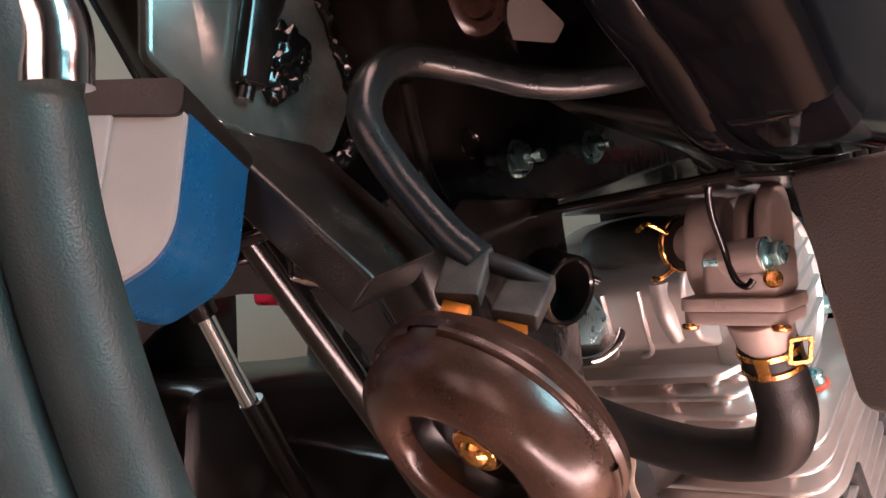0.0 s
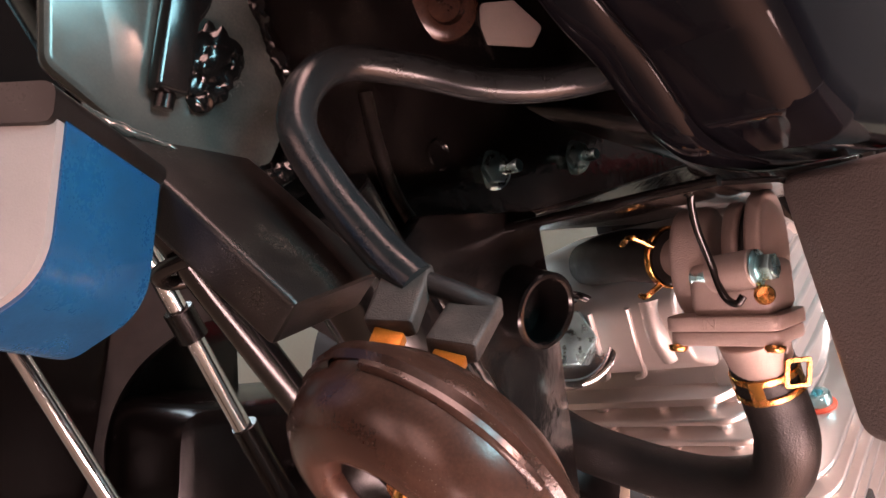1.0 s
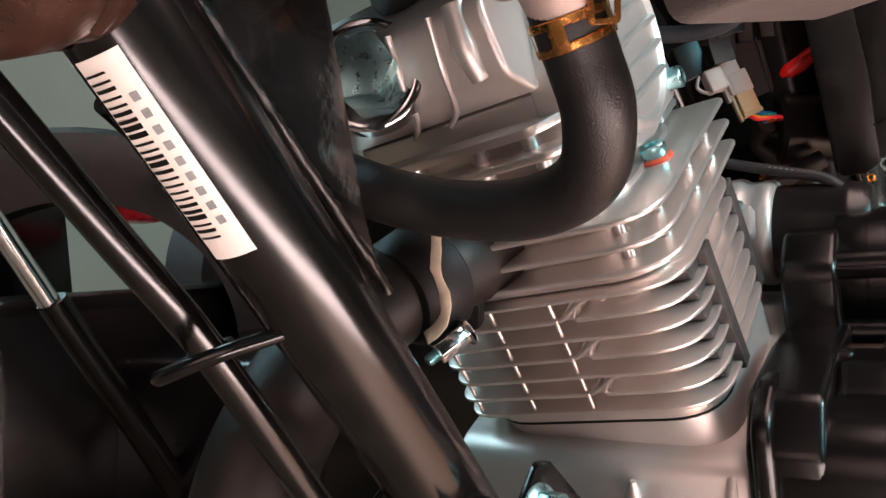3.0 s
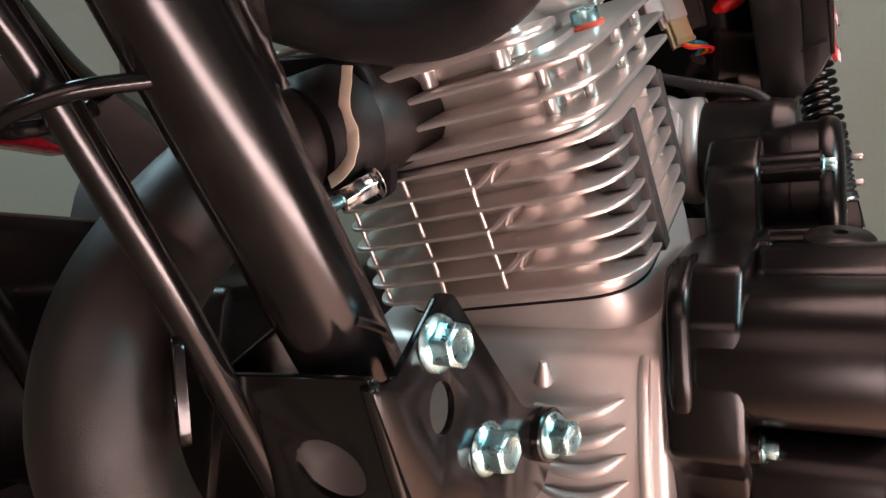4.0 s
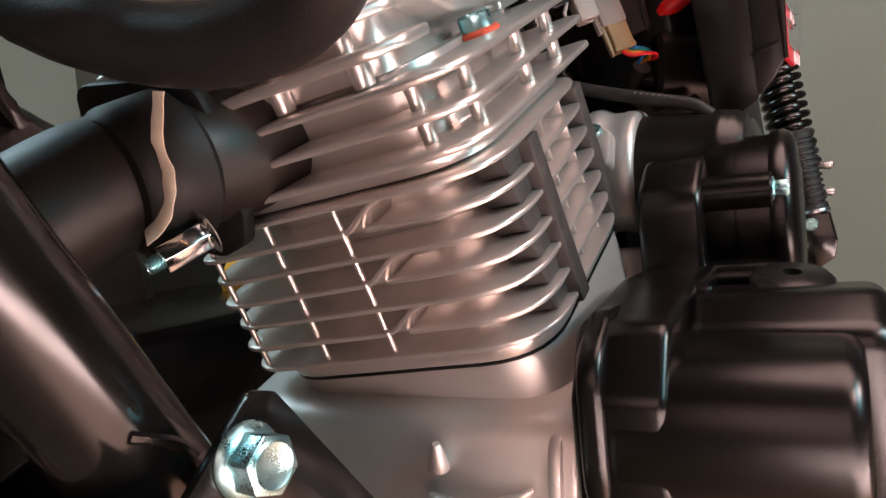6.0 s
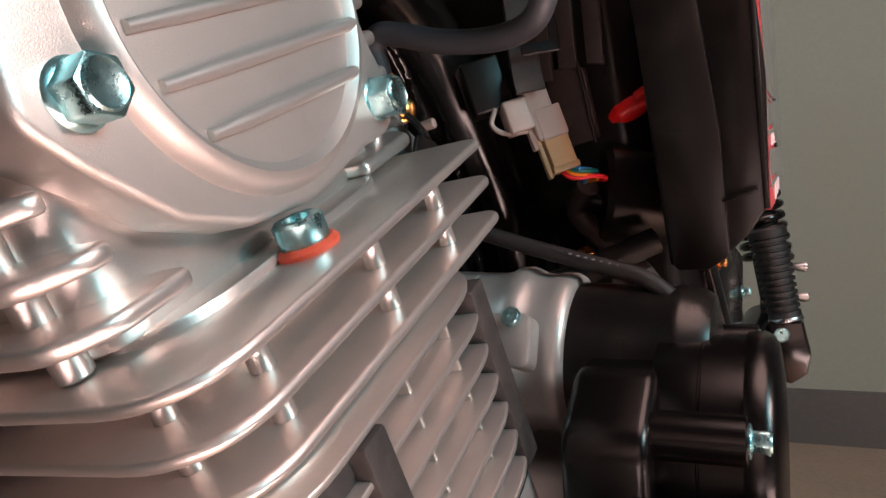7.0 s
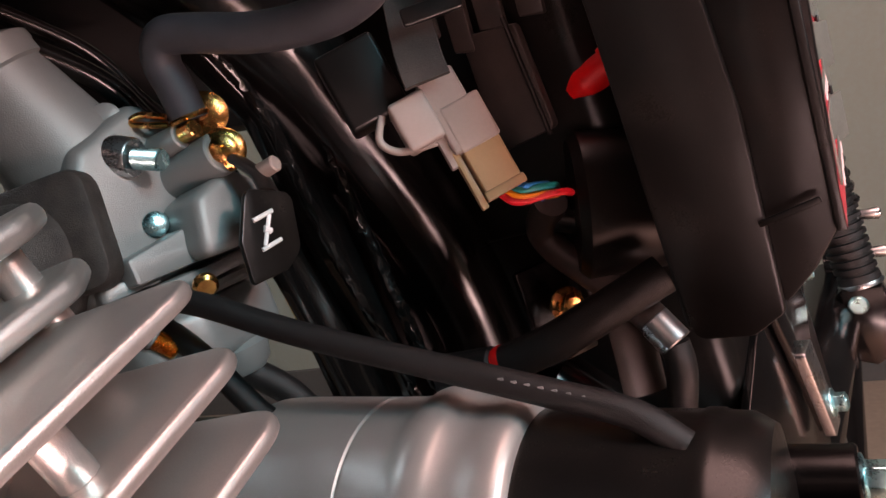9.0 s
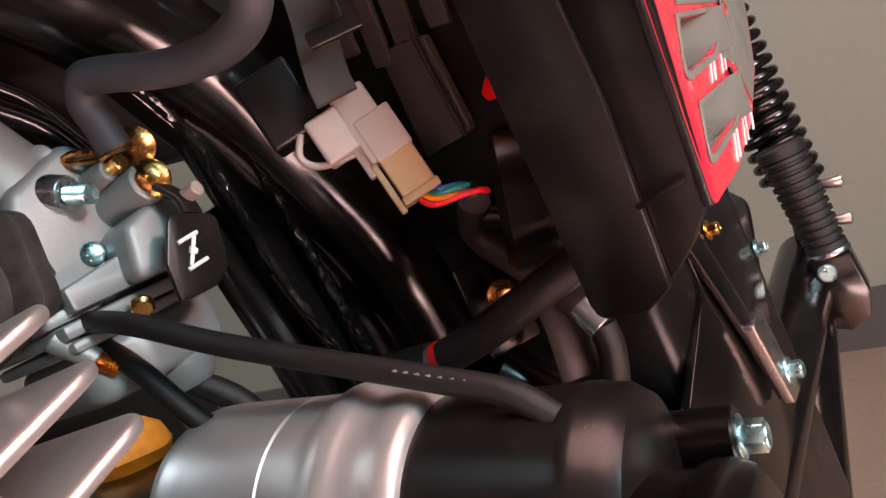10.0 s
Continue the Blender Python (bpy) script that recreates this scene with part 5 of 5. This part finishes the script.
part("joint_flange", prism(rounded([(-0.030, -0.020), (0.026, -0.024), (0.026, 0.020), (-0.030, 0.020)], 0.009), 0.012, facing((-0.078, 0.630, 0.507), (0.55, -0.80, 0.2)), 0.003), DUSTY_RUBBER, manifold)

vent = thing("vent_hose", (-0.04, 0.69, 0.54), "matt grey rubber vent hose with copper spring clip", "hose")
part("hose", sweep([(-0.047, 0.6845, 0.533), (-0.0465, 0.6835, 0.545), (-0.0465, 0.682, 0.556), (-0.040, 0.682, 0.563), (-0.028, 0.685, 0.560), (-0.008, 0.690, 0.552), (0.014, 0.691, 0.546), (0.036, 0.689, 0.543), (0.054, 0.686, 0.545), (0.064, 0.684, 0.553), (0.068, 0.684, 0.566), (0.069, 0.69, 0.60)], 0.0072, 24, 8), GREY_RUBBER, vent)
part("spring_clip", lathe([(0.0074, -0.001), (0.0084, 0.0), (0.0074, 0.001)], facing((-0.047, 0.6845, 0.534), (0, -0.1, 1)), 24), GOLD, vent, "copper spring clip")
part("clip_ear", sweep([(-0.052, 0.678, 0.534), (-0.059, 0.672, 0.537), (-0.064, 0.671, 0.540), (-0.060, 0.674, 0.541), (-0.053, 0.679, 0.537)], 0.0013, 8), GOLD, vent)

lead = thing("starter_cable", (0.03, 0.64, 0.44), "thick black battery cable looped over the starter motor", "cable")
part("cable", sweep([(-0.030, 0.662, 0.412), (-0.034, 0.654, 0.424), (-0.046, 0.650, 0.448), (-0.060, 0.649, 0.463), (-0.067, 0.648, 0.4705), (-0.062, 0.646, 0.4755), (-0.050, 0.645, 0.4755), (-0.030, 0.648, 0.4680), (0.000, 0.656, 0.4500), (0.040, 0.664, 0.431), (0.075, 0.667, 0.4175), (0.100, 0.668, 0.408), (0.112, 0.668, 0.398)], 0.0044, 20, 8), RUBBER, lead)
for k in range(7):
    p = V((0.066 + 0.0038 * k, 0.6622 + 0.0003 * k, 0.4218 - 0.0014 * k))
    part("print_bar", box((0.0019, 0.0003, 0.0008), Matrix.Translation(p + V((0, 0.0008, 0.0022))), 0), DIM_PRINT, lead)
ground_lead = thing("drain_hose", (-0.05, 0.70, 0.36), "black drain hose under the carburettor bowl", "hose")
part("cable", sweep([(-0.068, 0.678, 0.434), (-0.058, 0.690, 0.412), (-0.05, 0.70, 0.37), (-0.05, 0.70, 0.338)], 0.006, 14), RUBBER, ground_lead)

PLACE = SPINE_PLACE
# ---- wiring behind ----
block = thing("wire_connector", (0.02, 0.757, 0.46), "white and yellowed nylon multi-pin wire connector", "connector")
cx, cz = V((0.727, 0.668, 0.154)), V((0.211, -0.003, -0.977))
conn_m = basis(cx, cz.cross(cx), cz, (0.018, 0.752, 0.524))
part("white_half", box((0.0175, 0.0165, 0.020), conn_m @ Matrix.Translation((0.0031, 0.0, 0.0294)), 0.0012, 3), NYLON, block)
part("white_stub", box((0.0160, 0.0135, 0.033), conn_m @ Matrix.Translation((-0.0003, 0.001, 0.0222)), 0.0014, 3), NYLON, block)
part("white_latch", box((0.0040, 0.0060, 0.017), conn_m @ Matrix.Translation((-0.0098, 0.001, 0.0345)), 0.0008), NYLON, block)
part("white_side", box((0.016, 0.015, 0.021), conn_m @ Matrix.Translation((-0.015, 0.001, 0.019)), 0.0018, 3), NYLON, block)
part("yellow_half", box((0.0162, 0.0135, 0.026), conn_m @ Matrix.Translation((0.0029, 0.0, 0.0480)), 0.0010, 3), NYLON_YELLOW, block)
part("yellow_lip", box((0.0180, 0.0145, 0.004), conn_m @ Matrix.Translation((0.0029, 0.0, 0.0590)), 0.0008, 2), NYLON_YELLOW, block)
part("latch", box((0.003, 0.005, 0.026), conn_m @ Matrix.Translation((-0.0078, 0.002, 0.0500)), 0.0008), NYLON_YELLOW, block)
part("loop", sweep([conn_m @ V((a, 0.002, b)) for a, b in ((-0.026, 0.010), (-0.0315, 0.0187), (-0.026, 0.0263), (-0.011, 0.030))], 0.0016, 10), NYLON, block)
harness = thing("coloured_wires", (0.03, 0.765, 0.455), "blue, green, orange and red wires leaving the connector", "wires")
for mat, o, rise, far in ((WIRE_BLUE, 0.0030, -0.0036, -0.003), (WIRE_GREEN, 0.0010, -0.0015, 0.0), (WIRE_ORANGE, -0.0010, 0.0012, -0.001), (WIRE_RED, -0.0030, 0.0035, 0.004)):
    run = [(0.003 + o, 0.0, 0.059), (0.007 + o, 0.005, 0.0645 + 0.6 * rise), (0.0135 + far, 0.006, 0.0668 + rise), (0.0205 + far, 0.003, 0.0692 + rise), (0.0235 + far, -0.006, 0.0705 + rise), (0.022 + far, -0.020, 0.0705)]
    part("wire", sweep([conn_m @ V(p) for p in run], 0.0015, 12, 6), mat, harness)
sheath = thing("wire_sheath", (0.03, 0.80, 0.42), "brown-black vinyl wire sheath with silver sleeve", "sheath")
part("sheath", sweep([(0.034, 0.785, 0.452), (0.020, 0.795, 0.440), (0.022, 0.798, 0.428), (0.036, 0.797, 0.413), (0.055, 0.793, 0.394), (0.061, 0.792, 0.386)], 0.0076, 18, 8), BROWN_PLASTIC, sheath)
part("silver_sleeve", rod((0.059, 0.792, 0.389), (0.067, 0.790, 0.377), 0.0078, None, 24), STEEL_GREY, sheath, "silver metal sleeve")
part("tail", sweep([(0.066, 0.790, 0.378), (0.066, 0.789, 0.365), (0.058, 0.790, 0.340), (0.05, 0.79, 0.31)], 0.0068, 18, 6), RUBBER, sheath)
part("flat_tape", sweep([(0.040, 0.80, 0.41), (0.046, 0.795, 0.385), (0.046, 0.79, 0.355)], 0.011, 12, 6, 0.25), BROWN_PLASTIC, sheath)
part("upper_sheath", sweep([(0.030, 0.792, 0.443), (0.045, 0.80, 0.436), (0.065, 0.815, 0.440), (0.085, 0.83, 0.45)], 0.006, 16, 6), BLACK_PLASTIC, sheath)
breather = thing("breather_tube", (0.03, 0.755, 0.395), "black tube with a red ring at the frame foot", "tube")
part("tube", sweep([(0.006, 0.752, 0.3925), (0.028, 0.756, 0.3975), (0.052, 0.765, 0.405), (0.075, 0.78, 0.412)], 0.0085, 20, 6), RUBBER, breather)
part("red_ring", rod((0.0015, 0.7515, 0.3915), (0.0065, 0.7525, 0.3928), 0.0088, None, 24), RED_PLASTIC, breather, "bright red ring")
part("end_plug", rod((-0.028, 0.748, 0.390), (0.002, 0.7515, 0.3915), 0.0115, 0.010, 24, 0.002), RUBBER, breather)
red_plug = thing("red_terminal_cap", (0.055, 0.83, 0.48), "bright red vinyl battery terminal cap", "terminal cap")
part("cap", sweep([(0.047, 0.818, 0.493), (0.054, 0.818, 0.496), (0.066, 0.818, 0.500), (0.079, 0.818, 0.504)], 0.011, 18, 8, 0.8, (0.8, 1.0, 0.8, 0.4)), RED_PLASTIC, red_plug)
part("wire", sweep([(0.068, 0.804, 0.504), (0.080, 0.808, 0.509), (0.10, 0.83, 0.512)], 0.0032, 12), RED_PLASTIC, red_plug)

# ---- air box, battery tray and strap ----
airbox = thing("air_box", (0.0, 0.86, 0.42), "black plastic air box behind the seat tube", "air box")
part("case", prism(rounded([(-0.08, 0.81), (0.055, 0.81), (0.085, 0.84), (0.085, 1.02), (-0.08, 1.02)], 0.012), 0.20, plane_z(0.435), 0.006, 3), BLACK_PLASTIC, airbox)
part("front_panel", prism(rounded([(-0.012, 0.478), (-0.043, 0.482), (-0.040, 0.530), (-0.012, 0.534)], 0.003), 0.006, plane_y(0.794), 0.0015), BROWN_PLASTIC, airbox)
part("panel_edge", sweep([(0.0435, 0.7865, 0.480), (0.0395, 0.7865, 0.533)], 0.0012, 8, raw=True), BLACK_PLASTIC, airbox)
for x0, x1, low in ((-0.012, 0.004, 0.540), (0.007, 0.018, 0.528), (0.021, 0.034, 0.524), (0.040, 0.052, 0.532)):
    part("upright_plate", prism(rounded([(-x0, low), (-x1, low - 0.003), (-x1 - 0.006, 0.62), (-x0 - 0.006, 0.62)], 0.0015, 3), 0.004, plane_y(0.792 + x0 * 0.2), 0.001), BROWN_PLASTIC, airbox, "brown-black plastic upright")
part("inner_mudguard", prism(rounded([(0.60, 0.58), (0.74, 0.545), (1.04, 0.53), (1.04, 0.78), (0.60, 0.78)], 0.01), 0.02, plane_x(-0.175), 0.002), BLACK_MATT, airbox)
part("lower_case", prism(rounded([(-0.085, 0.850), (0.066, 0.850), (0.072, 1.02), (-0.085, 1.02)], 0.012), 0.32, plane_z(0.13), 0.006, 3), BLACK_PLASTIC, airbox)
part("duct", rod((0.035, 0.800, 0.445), (0.092, 0.835, 0.430), 0.034, 0.030, 36, 0.004), BLACK_PLASTIC, airbox)
relay = thing("starter_relay", (0.01, 0.74, 0.52), "black relay held by a rubber strap", "relay")
part("case", box((0.026, 0.018, 0.034), conn_m @ Matrix.Translation((-0.026, -0.006, -0.006)), 0.002, 3), BLACK_PLASTIC, relay)
part("strap", ribbon([(0.016, 0.762, 0.592), (0.018, 0.757, 0.570), (0.0195, 0.752, 0.552), (0.0215, 0.7455, 0.537), (0.0245, 0.7395, 0.525), (0.0262, 0.7375, 0.5165)], (0.80, 0.58, 0.0), 0.0185, 0.0026), STRAP, relay, "grey-brown rubber strap")
part("bracket_clip", prism(rounded([(-0.014, -0.010), (0.010, -0.010), (0.010, 0.016), (0.004, 0.016), (0.004, -0.003), (-0.014, -0.003)], 0.0015), 0.004, facing((0.034, 0.748, 0.548), (0.6, -0.78, 0.0)), 0.0008), BLACK_PLASTIC, relay)

PLACE = PANEL_PLACE
# ---- side panel ----
panel = thing("side_panel", (0.12, 0.80, 0.40), "black side panel with red and grey vented decal", "side panel")
part("front_wall", prism(rounded([(-0.089, 0.60), (-0.0905, 0.470), (-0.0915, 0.395), (-0.112, 0.394), (-0.124, 0.401), (-0.128, 0.47), (-0.124, 0.60)], [0.002, 0.01, 0.006, 0.004, 0.004, 0.02, 0.002], 5), 0.004, plane_y(0.748), 0.001), BLACK_PLASTIC, panel)
part("front_wall", prism(rounded([(-0.123, 0.60), (-0.127, 0.47), (-0.123, 0.4015), (-0.136, 0.413), (-0.1475, 0.4275), (-0.1545, 0.497), (-0.155, 0.60)], 0.002, 4), 0.004, plane_y(0.752), 0.001), BLACK_PLASTIC, panel)
part("inner_wall", prism(rounded([(0.752, 0.60), (0.752, 0.397), (0.80, 0.40), (0.85, 0.42), (0.86, 0.60)], 0.004), 0.003, plane_x(0.0885), 0.001), BLACK_PLASTIC, panel)
vents = [[(0.774, 0.4680), (0.850, 0.4685), (0.932, 0.4850), (0.796, 0.4875)], [(0.767, 0.4380), (0.850, 0.4375), (0.896, 0.4530), (0.784, 0.4550)]]
outer = rounded([(0.7505, 0.60), (0.7505, 0.4275), (0.7570, 0.4245), (0.822, 0.4222), (0.905, 0.4285), (0.985, 0.4460), (1.04, 0.480), (1.08, 0.60)], [0.003, 0.003, 0.003, 0.02, 0.02, 0.03, 0.03, 0.003])
tilt = basis((-0.11, 0.994, 0), (0.06, 0, 0.998), (0.992, 0.110, -0.060), (0.2022, 0.0045, 0))
part("outer_wall", prism(outer, 0.003, tilt, 0.0008, 2, [rounded(v, 0.004, 4) for v in vents]), RED_PAINT, panel, "bright red outer skin with two slanted vents")
part("front_rim", prism([(0.7484, 0.60), (0.7484, 0.4262), (0.7504, 0.4255), (0.7504, 0.60)], 0.0031, tilt, 0.0005), BLACK_PLASTIC, panel, "black front rim of the skin")
part("grey_decal", prism(rounded([(0.800, 0.4925), (0.940, 0.4885), (0.944, 0.4840), (0.862, 0.4665), (0.905, 0.4575), (0.912, 0.4500), (0.925, 0.4345), (0.980, 0.4485), (1.032, 0.482), (1.070, 0.598), (0.80, 0.598)], 0.003), 0.0006, tilt @ Matrix.Translation((0, 0, 0.0031)), 0.0001), GREY_DECAL, panel, "grey decal")
for v in vents:
    frame_o = rounded([(v[0][0] - 0.004, v[0][1] - 0.0028), (v[1][0] + 0.002, v[1][1] - 0.0026), (v[2][0] + 0.004, v[2][1] + 0.002), (v[3][0] - 0.003, v[3][1] + 0.002)], 0.005, 4)
    part("vent_frame", prism(frame_o, 0.0008, tilt @ Matrix.Translation((0, 0, 0.0031)), 0.0002, 1, [rounded(v, 0.004, 4)]), GREY_DECAL, panel)
for y0, w in ((0.832, 0.0020), (0.842, 0.0036), (0.868, 0.0020), (0.880, 0.0020), (0.906, 0.004)):
    part("white_line", prism([(y0 - 0.012, 0.4245), (y0 + w - 0.012, 0.4245), (y0 + w, 0.4345), (y0, 0.4345)], 0.0006, tilt @ Matrix.Translation((0, 0, 0.0031))), WHITE, panel)
    part("white_line", prism([(y0 - 0.010, 0.4585), (y0 + w - 0.010, 0.4590), (y0 + w, 0.4665), (y0, 0.4660)], 0.0006, tilt @ Matrix.Translation((0, 0, 0.0031))), WHITE, panel)
for v in vents:
    yc = sum(p[0] for p in v) / 4
    zc = sum(p[1] for p in v) / 4
    part("vent_scoop", box((0.0016, 0.110, 0.020), tilt @ basis((0, 0, 1), (1, 0, 0), (0, 1, 0), (yc - 0.004, zc, -0.006)) @ Matrix.Rotation(radians(-14), 4, "Z"), 0.0004), GREY_DECAL, panel)
    part("vent_louvre", box((0.0014, 0.030, 0.020), tilt @ basis((0, 0, 1), (1, 0, 0), (0, 1, 0), (v[2][0] - 0.007, zc + 0.003, -0.004)) @ Matrix.Rotation(radians(35), 4, "Z"), 0.0004), BLACK_PLASTIC, panel)
part("panel_hook", box((0.020, 0.002, 0.0022), basis((0.98, 0.0, 0.2), (0, 1, 0), (-0.2, 0, 0.98), (0.134, 0.7472, 0.4345)), 0.0006), BLACK_PLASTIC, panel)

PLACE = Matrix()
# ---- rear suspension and foot rest hanger ----
peg = thing("passenger_footrest", (0.158, 1.11, 0.28), "folded passenger footrest with tapered ribbed rubber sleeve", "footrest")
p0, p1 = V((0.1585, 1.110, 0.3390)), V((0.1440, 1.110, 0.4250))
sm = along(p0, p1)
prof = [(0, 0.0), (0.0150, 0.0), (0.0156, 0.002)]
for k in range(12):
    h, r = 0.003 + 0.0066 * k, 0.0152 + 0.00026 * k
    prof += [(r, h), (r, h + 0.0032), (r - 0.0022, h + 0.0037), (r - 0.0022, h + 0.0060)]
prof += [(0.0182, 0.0805), (0.0185, 0.0875), (0.0165, 0.0900), (0, 0.0905)]
part("ribbed_sleeve", lathe(prof, sm, 40), RUBBER, peg, "tapered black ribbed rubber sleeve")
part("washer", lathe([(0, -0.003), (0.0162, -0.003), (0.0165, -0.001), (0.0158, 0.0005), (0, 0.0005)], sm, 40), STEEL_GREY, peg)
part("clevis", prism(rounded([(0.1425, 0.3365), (0.1740, 0.3365), (0.1800, 0.3050), (0.1760, 0.2860), (0.1620, 0.2760), (0.1500, 0.2790), (0.1470, 0.3000)], 0.003), 0.030, basis((1, 0, 0), (0, 0, 1), (0, -1, 0), (0, 1.126, 0)), 0.002), BLACK_PAINT, peg)
part("pivot_pin", rod((0.1550, 1.0962, 0.3240), (0.1550, 1.0935, 0.3240), 0.0072, 0.0064, 24), ZINC, peg, "bright blue-zinc pivot pin")
for dz in (0.0, 0.030):
    at = V((0.165, 1.122, 0.388 - dz))
    part("far_bolt", rod(at, at + V((0.0145, 0.004, -0.001)), 0.0036, 0.0050, 18, 0.002), STEEL_GREY, peg)
shock = thing("rear_shock", (0.156, 1.165, 0.33), "black coil spring rear shock absorber", "shock absorber")
s0, s1 = V((0.149, 1.165, 0.350)), V((0.122, 1.165, 0.530))
sk = along(s0, s1)
coil = [sk @ V((0.0215 * math.cos(k * 0.5), 0.0215 * math.sin(k * 0.5), 0.040 + 0.00090 * k)) for k in range(230)]
part("spring", sweep(coil, 0.0045, 10, raw=True), BLACK_PAINT, shock)
part("damper_rod", rod(s0, sk @ V((0, 0, 0.26)), 0.015, None, 24), BLACK_MATT, shock)
part("lower_eye", ring(s0 - V((0.015, 0, 0.012)), s0 + V((0.015, 0, -0.012)), 0.017, 0.006), BLACK_PAINT, shock)
PLACE = TAIL_PLACE
swing = thing("swingarm", (0.1, 0.90, 0.20), "black tubular rear swingarm", "swingarm")
part("arm", rod((0.062, 1.16, 0.262), (0.059, 0.60, 0.203), 0.024, None, 32), BLACK_PAINT, swing)
hanger = thing("footrest_hanger", (0.09, 0.88, 0.22), "black steel footrest hanger plate with zinc bolts", "hanger")
part("plate", prism(rounded([(0.86, 0.40), (0.93, 0.40), (0.995, 0.365), (0.965, 0.33), (0.935, 0.29), (0.92, 0.24), (0.80, 0.22), (0.788, 0.325), (0.862, 0.357)], 0.010), 0.005, plane_x(0.078), 0.001), BLACK_PAINT, hanger)
part("strut", prism(rounded([(0.846, 0.40), (0.868, 0.40), (0.905, 0.31), (0.918, 0.27), (0.898, 0.27), (0.885, 0.31)], 0.004), 0.004, plane_x(0.0845), 0.001), BLACK_PAINT, hanger)
part("strut_guide", prism(rounded([(0.880, 0.325), (0.902, 0.325), (0.916, 0.268), (0.896, 0.268)], 0.003), 0.006, plane_x(0.0875), 0.001), STEEL_GREY, hanger)
part("hanger_bolt", hex_head(facing((0.0935, 0.906, 0.284), (1, 0, 0)), 0.0095, 0.0075, 0.008, 0.0015), ZINC, hanger)
for y, z, mat in ((0.968, 0.340, ZINC), (0.900, 0.378, GOLD)):
    part("small_bolt", hex_head(facing((0.0835, y, z), (1, 0, 0)), 0.007, 0.006, 0.006, 0.001), mat, hanger)
PLACE = PEG_PLACE
part("drop_strut", sweep([(0.100, 1.012, 0.268), (0.100, 0.985, 0.253), (0.100, 0.93, 0.222), (0.100, 0.80, 0.15)], 0.0165, 24), BLACK_PAINT, swing)
PLACE = Matrix()
# ---- neighbouring motorcycle in the dark beyond ----
other = thing("parked_motorcycle", (-0.75, 0.55, 0.0), "dark motorcycle with silver fork tubes parked beyond", "motorcycle")
part("fork_tube", rod((-0.52, 0.30, 0.70), (-0.545, 0.455, 0.385), 0.0105, None, 24), CHROME, other, "silver fork tube")
part("fork_lower", rod((-0.545, 0.455, 0.392), (-0.57, 0.60, 0.10), 0.015, None, 24), BLACK_SATIN, other)
part("fork_tube", rod((-0.58, 0.22, 0.56), (-0.55, 0.32, 0.32), 0.0085, None, 24), CHROME, other)
part("fork_lower", rod((-0.551, 0.317, 0.33), (-0.53, 0.41, 0.08), 0.013, None, 24), BLACK_SATIN, other)
part("clamp", ring((-0.5335, 0.3835, 0.53), (-0.536, 0.40, 0.498), 0.016, 0.0107), BLACK_SATIN, other)
part("tyre", lathe([(0.20, -0.045), (0.25, -0.05), (0.29, -0.035), (0.302, 0.0), (0.29, 0.035), (0.25, 0.05), (0.20, 0.045), (0.20, -0.045)], facing((-0.80, 0.62, 0.302), (0.8, -0.6, 0)), 56), RUBBER, other)
part("engine_block", prism(rounded([(0.40, 0.06), (1.15, 0.06), (1.15, 0.34), (0.80, 0.36), (0.45, 0.40)], 0.04), 0.30, plane_x(-0.98), 0.02), BLACK_SATIN, other)
part("tail_panel", prism(rounded([(0.68, 0.475), (0.79, 0.462), (0.77, 0.49), (0.68, 0.51)], 0.01), 0.06, plane_x(-0.86), 0.015), RED_PAINT, other, "red tail panel")
part("frame_bar", sweep([(-0.60, 0.58, 0.60), (-0.66, 0.70, 0.54), (-0.76, 0.90, 0.50), (-0.9, 1.1, 0.50)], 0.016, 20), BLACK_PAINT, other)
part("tail_wheel", lathe([(0.20, -0.05), (0.26, -0.055), (0.30, 0.0), (0.26, 0.055), (0.20, 0.05), (0.20, -0.05)], facing((-1.02, 1.20, 0.30), (1, 0, 0)), 48), RUBBER, other)
part("fairing", prism(rounded([(-0.15, 0.28), (0.40, 0.26), (0.46, 0.50), (0.44, 1.15), (-0.15, 1.20)], 0.05, 6), 0.10, plane_x(-0.96), 0.02), BLACK_SATIN, other)
# Dark slab added to cover the bright wall between fairing and tyre.
part("body_panel", prism(rounded([(0.38, 0.20), (0.68, 0.20), (0.70, 0.50), (0.64, 0.57), (0.40, 0.58)], 0.04, 6), 0.06, plane_x(-0.99), 0.015), BLACK_SATIN, other)
part("footboard", prism(rounded([(0.55, 0.08), (1.02, 0.08), (1.02, 0.295), (0.60, 0.297)], 0.02), 0.36, plane_x(-0.70), 0.01), BLACK_SATIN, other)
sheet = thing("yellow_bag", (-0.52, 0.945, 0.296), "crumpled yellow-orange bag lying on the parked motorcycle", "bag")
bagm = lathe([(0, 0), (0.042, 0), (0.046, 0.012), (0.040, 0.028), (0.024, 0.040), (0, 0.044)], Matrix.Translation((-0.52, 0.945, 0.2955)), 32)
for v in bagm.verts:
    v.co += noise.noise_vector(v.co * 30) * 0.014 * min(1, (v.co.z - 0.2955) * 20)
part("bag", bagm, YELLOW, sheet)
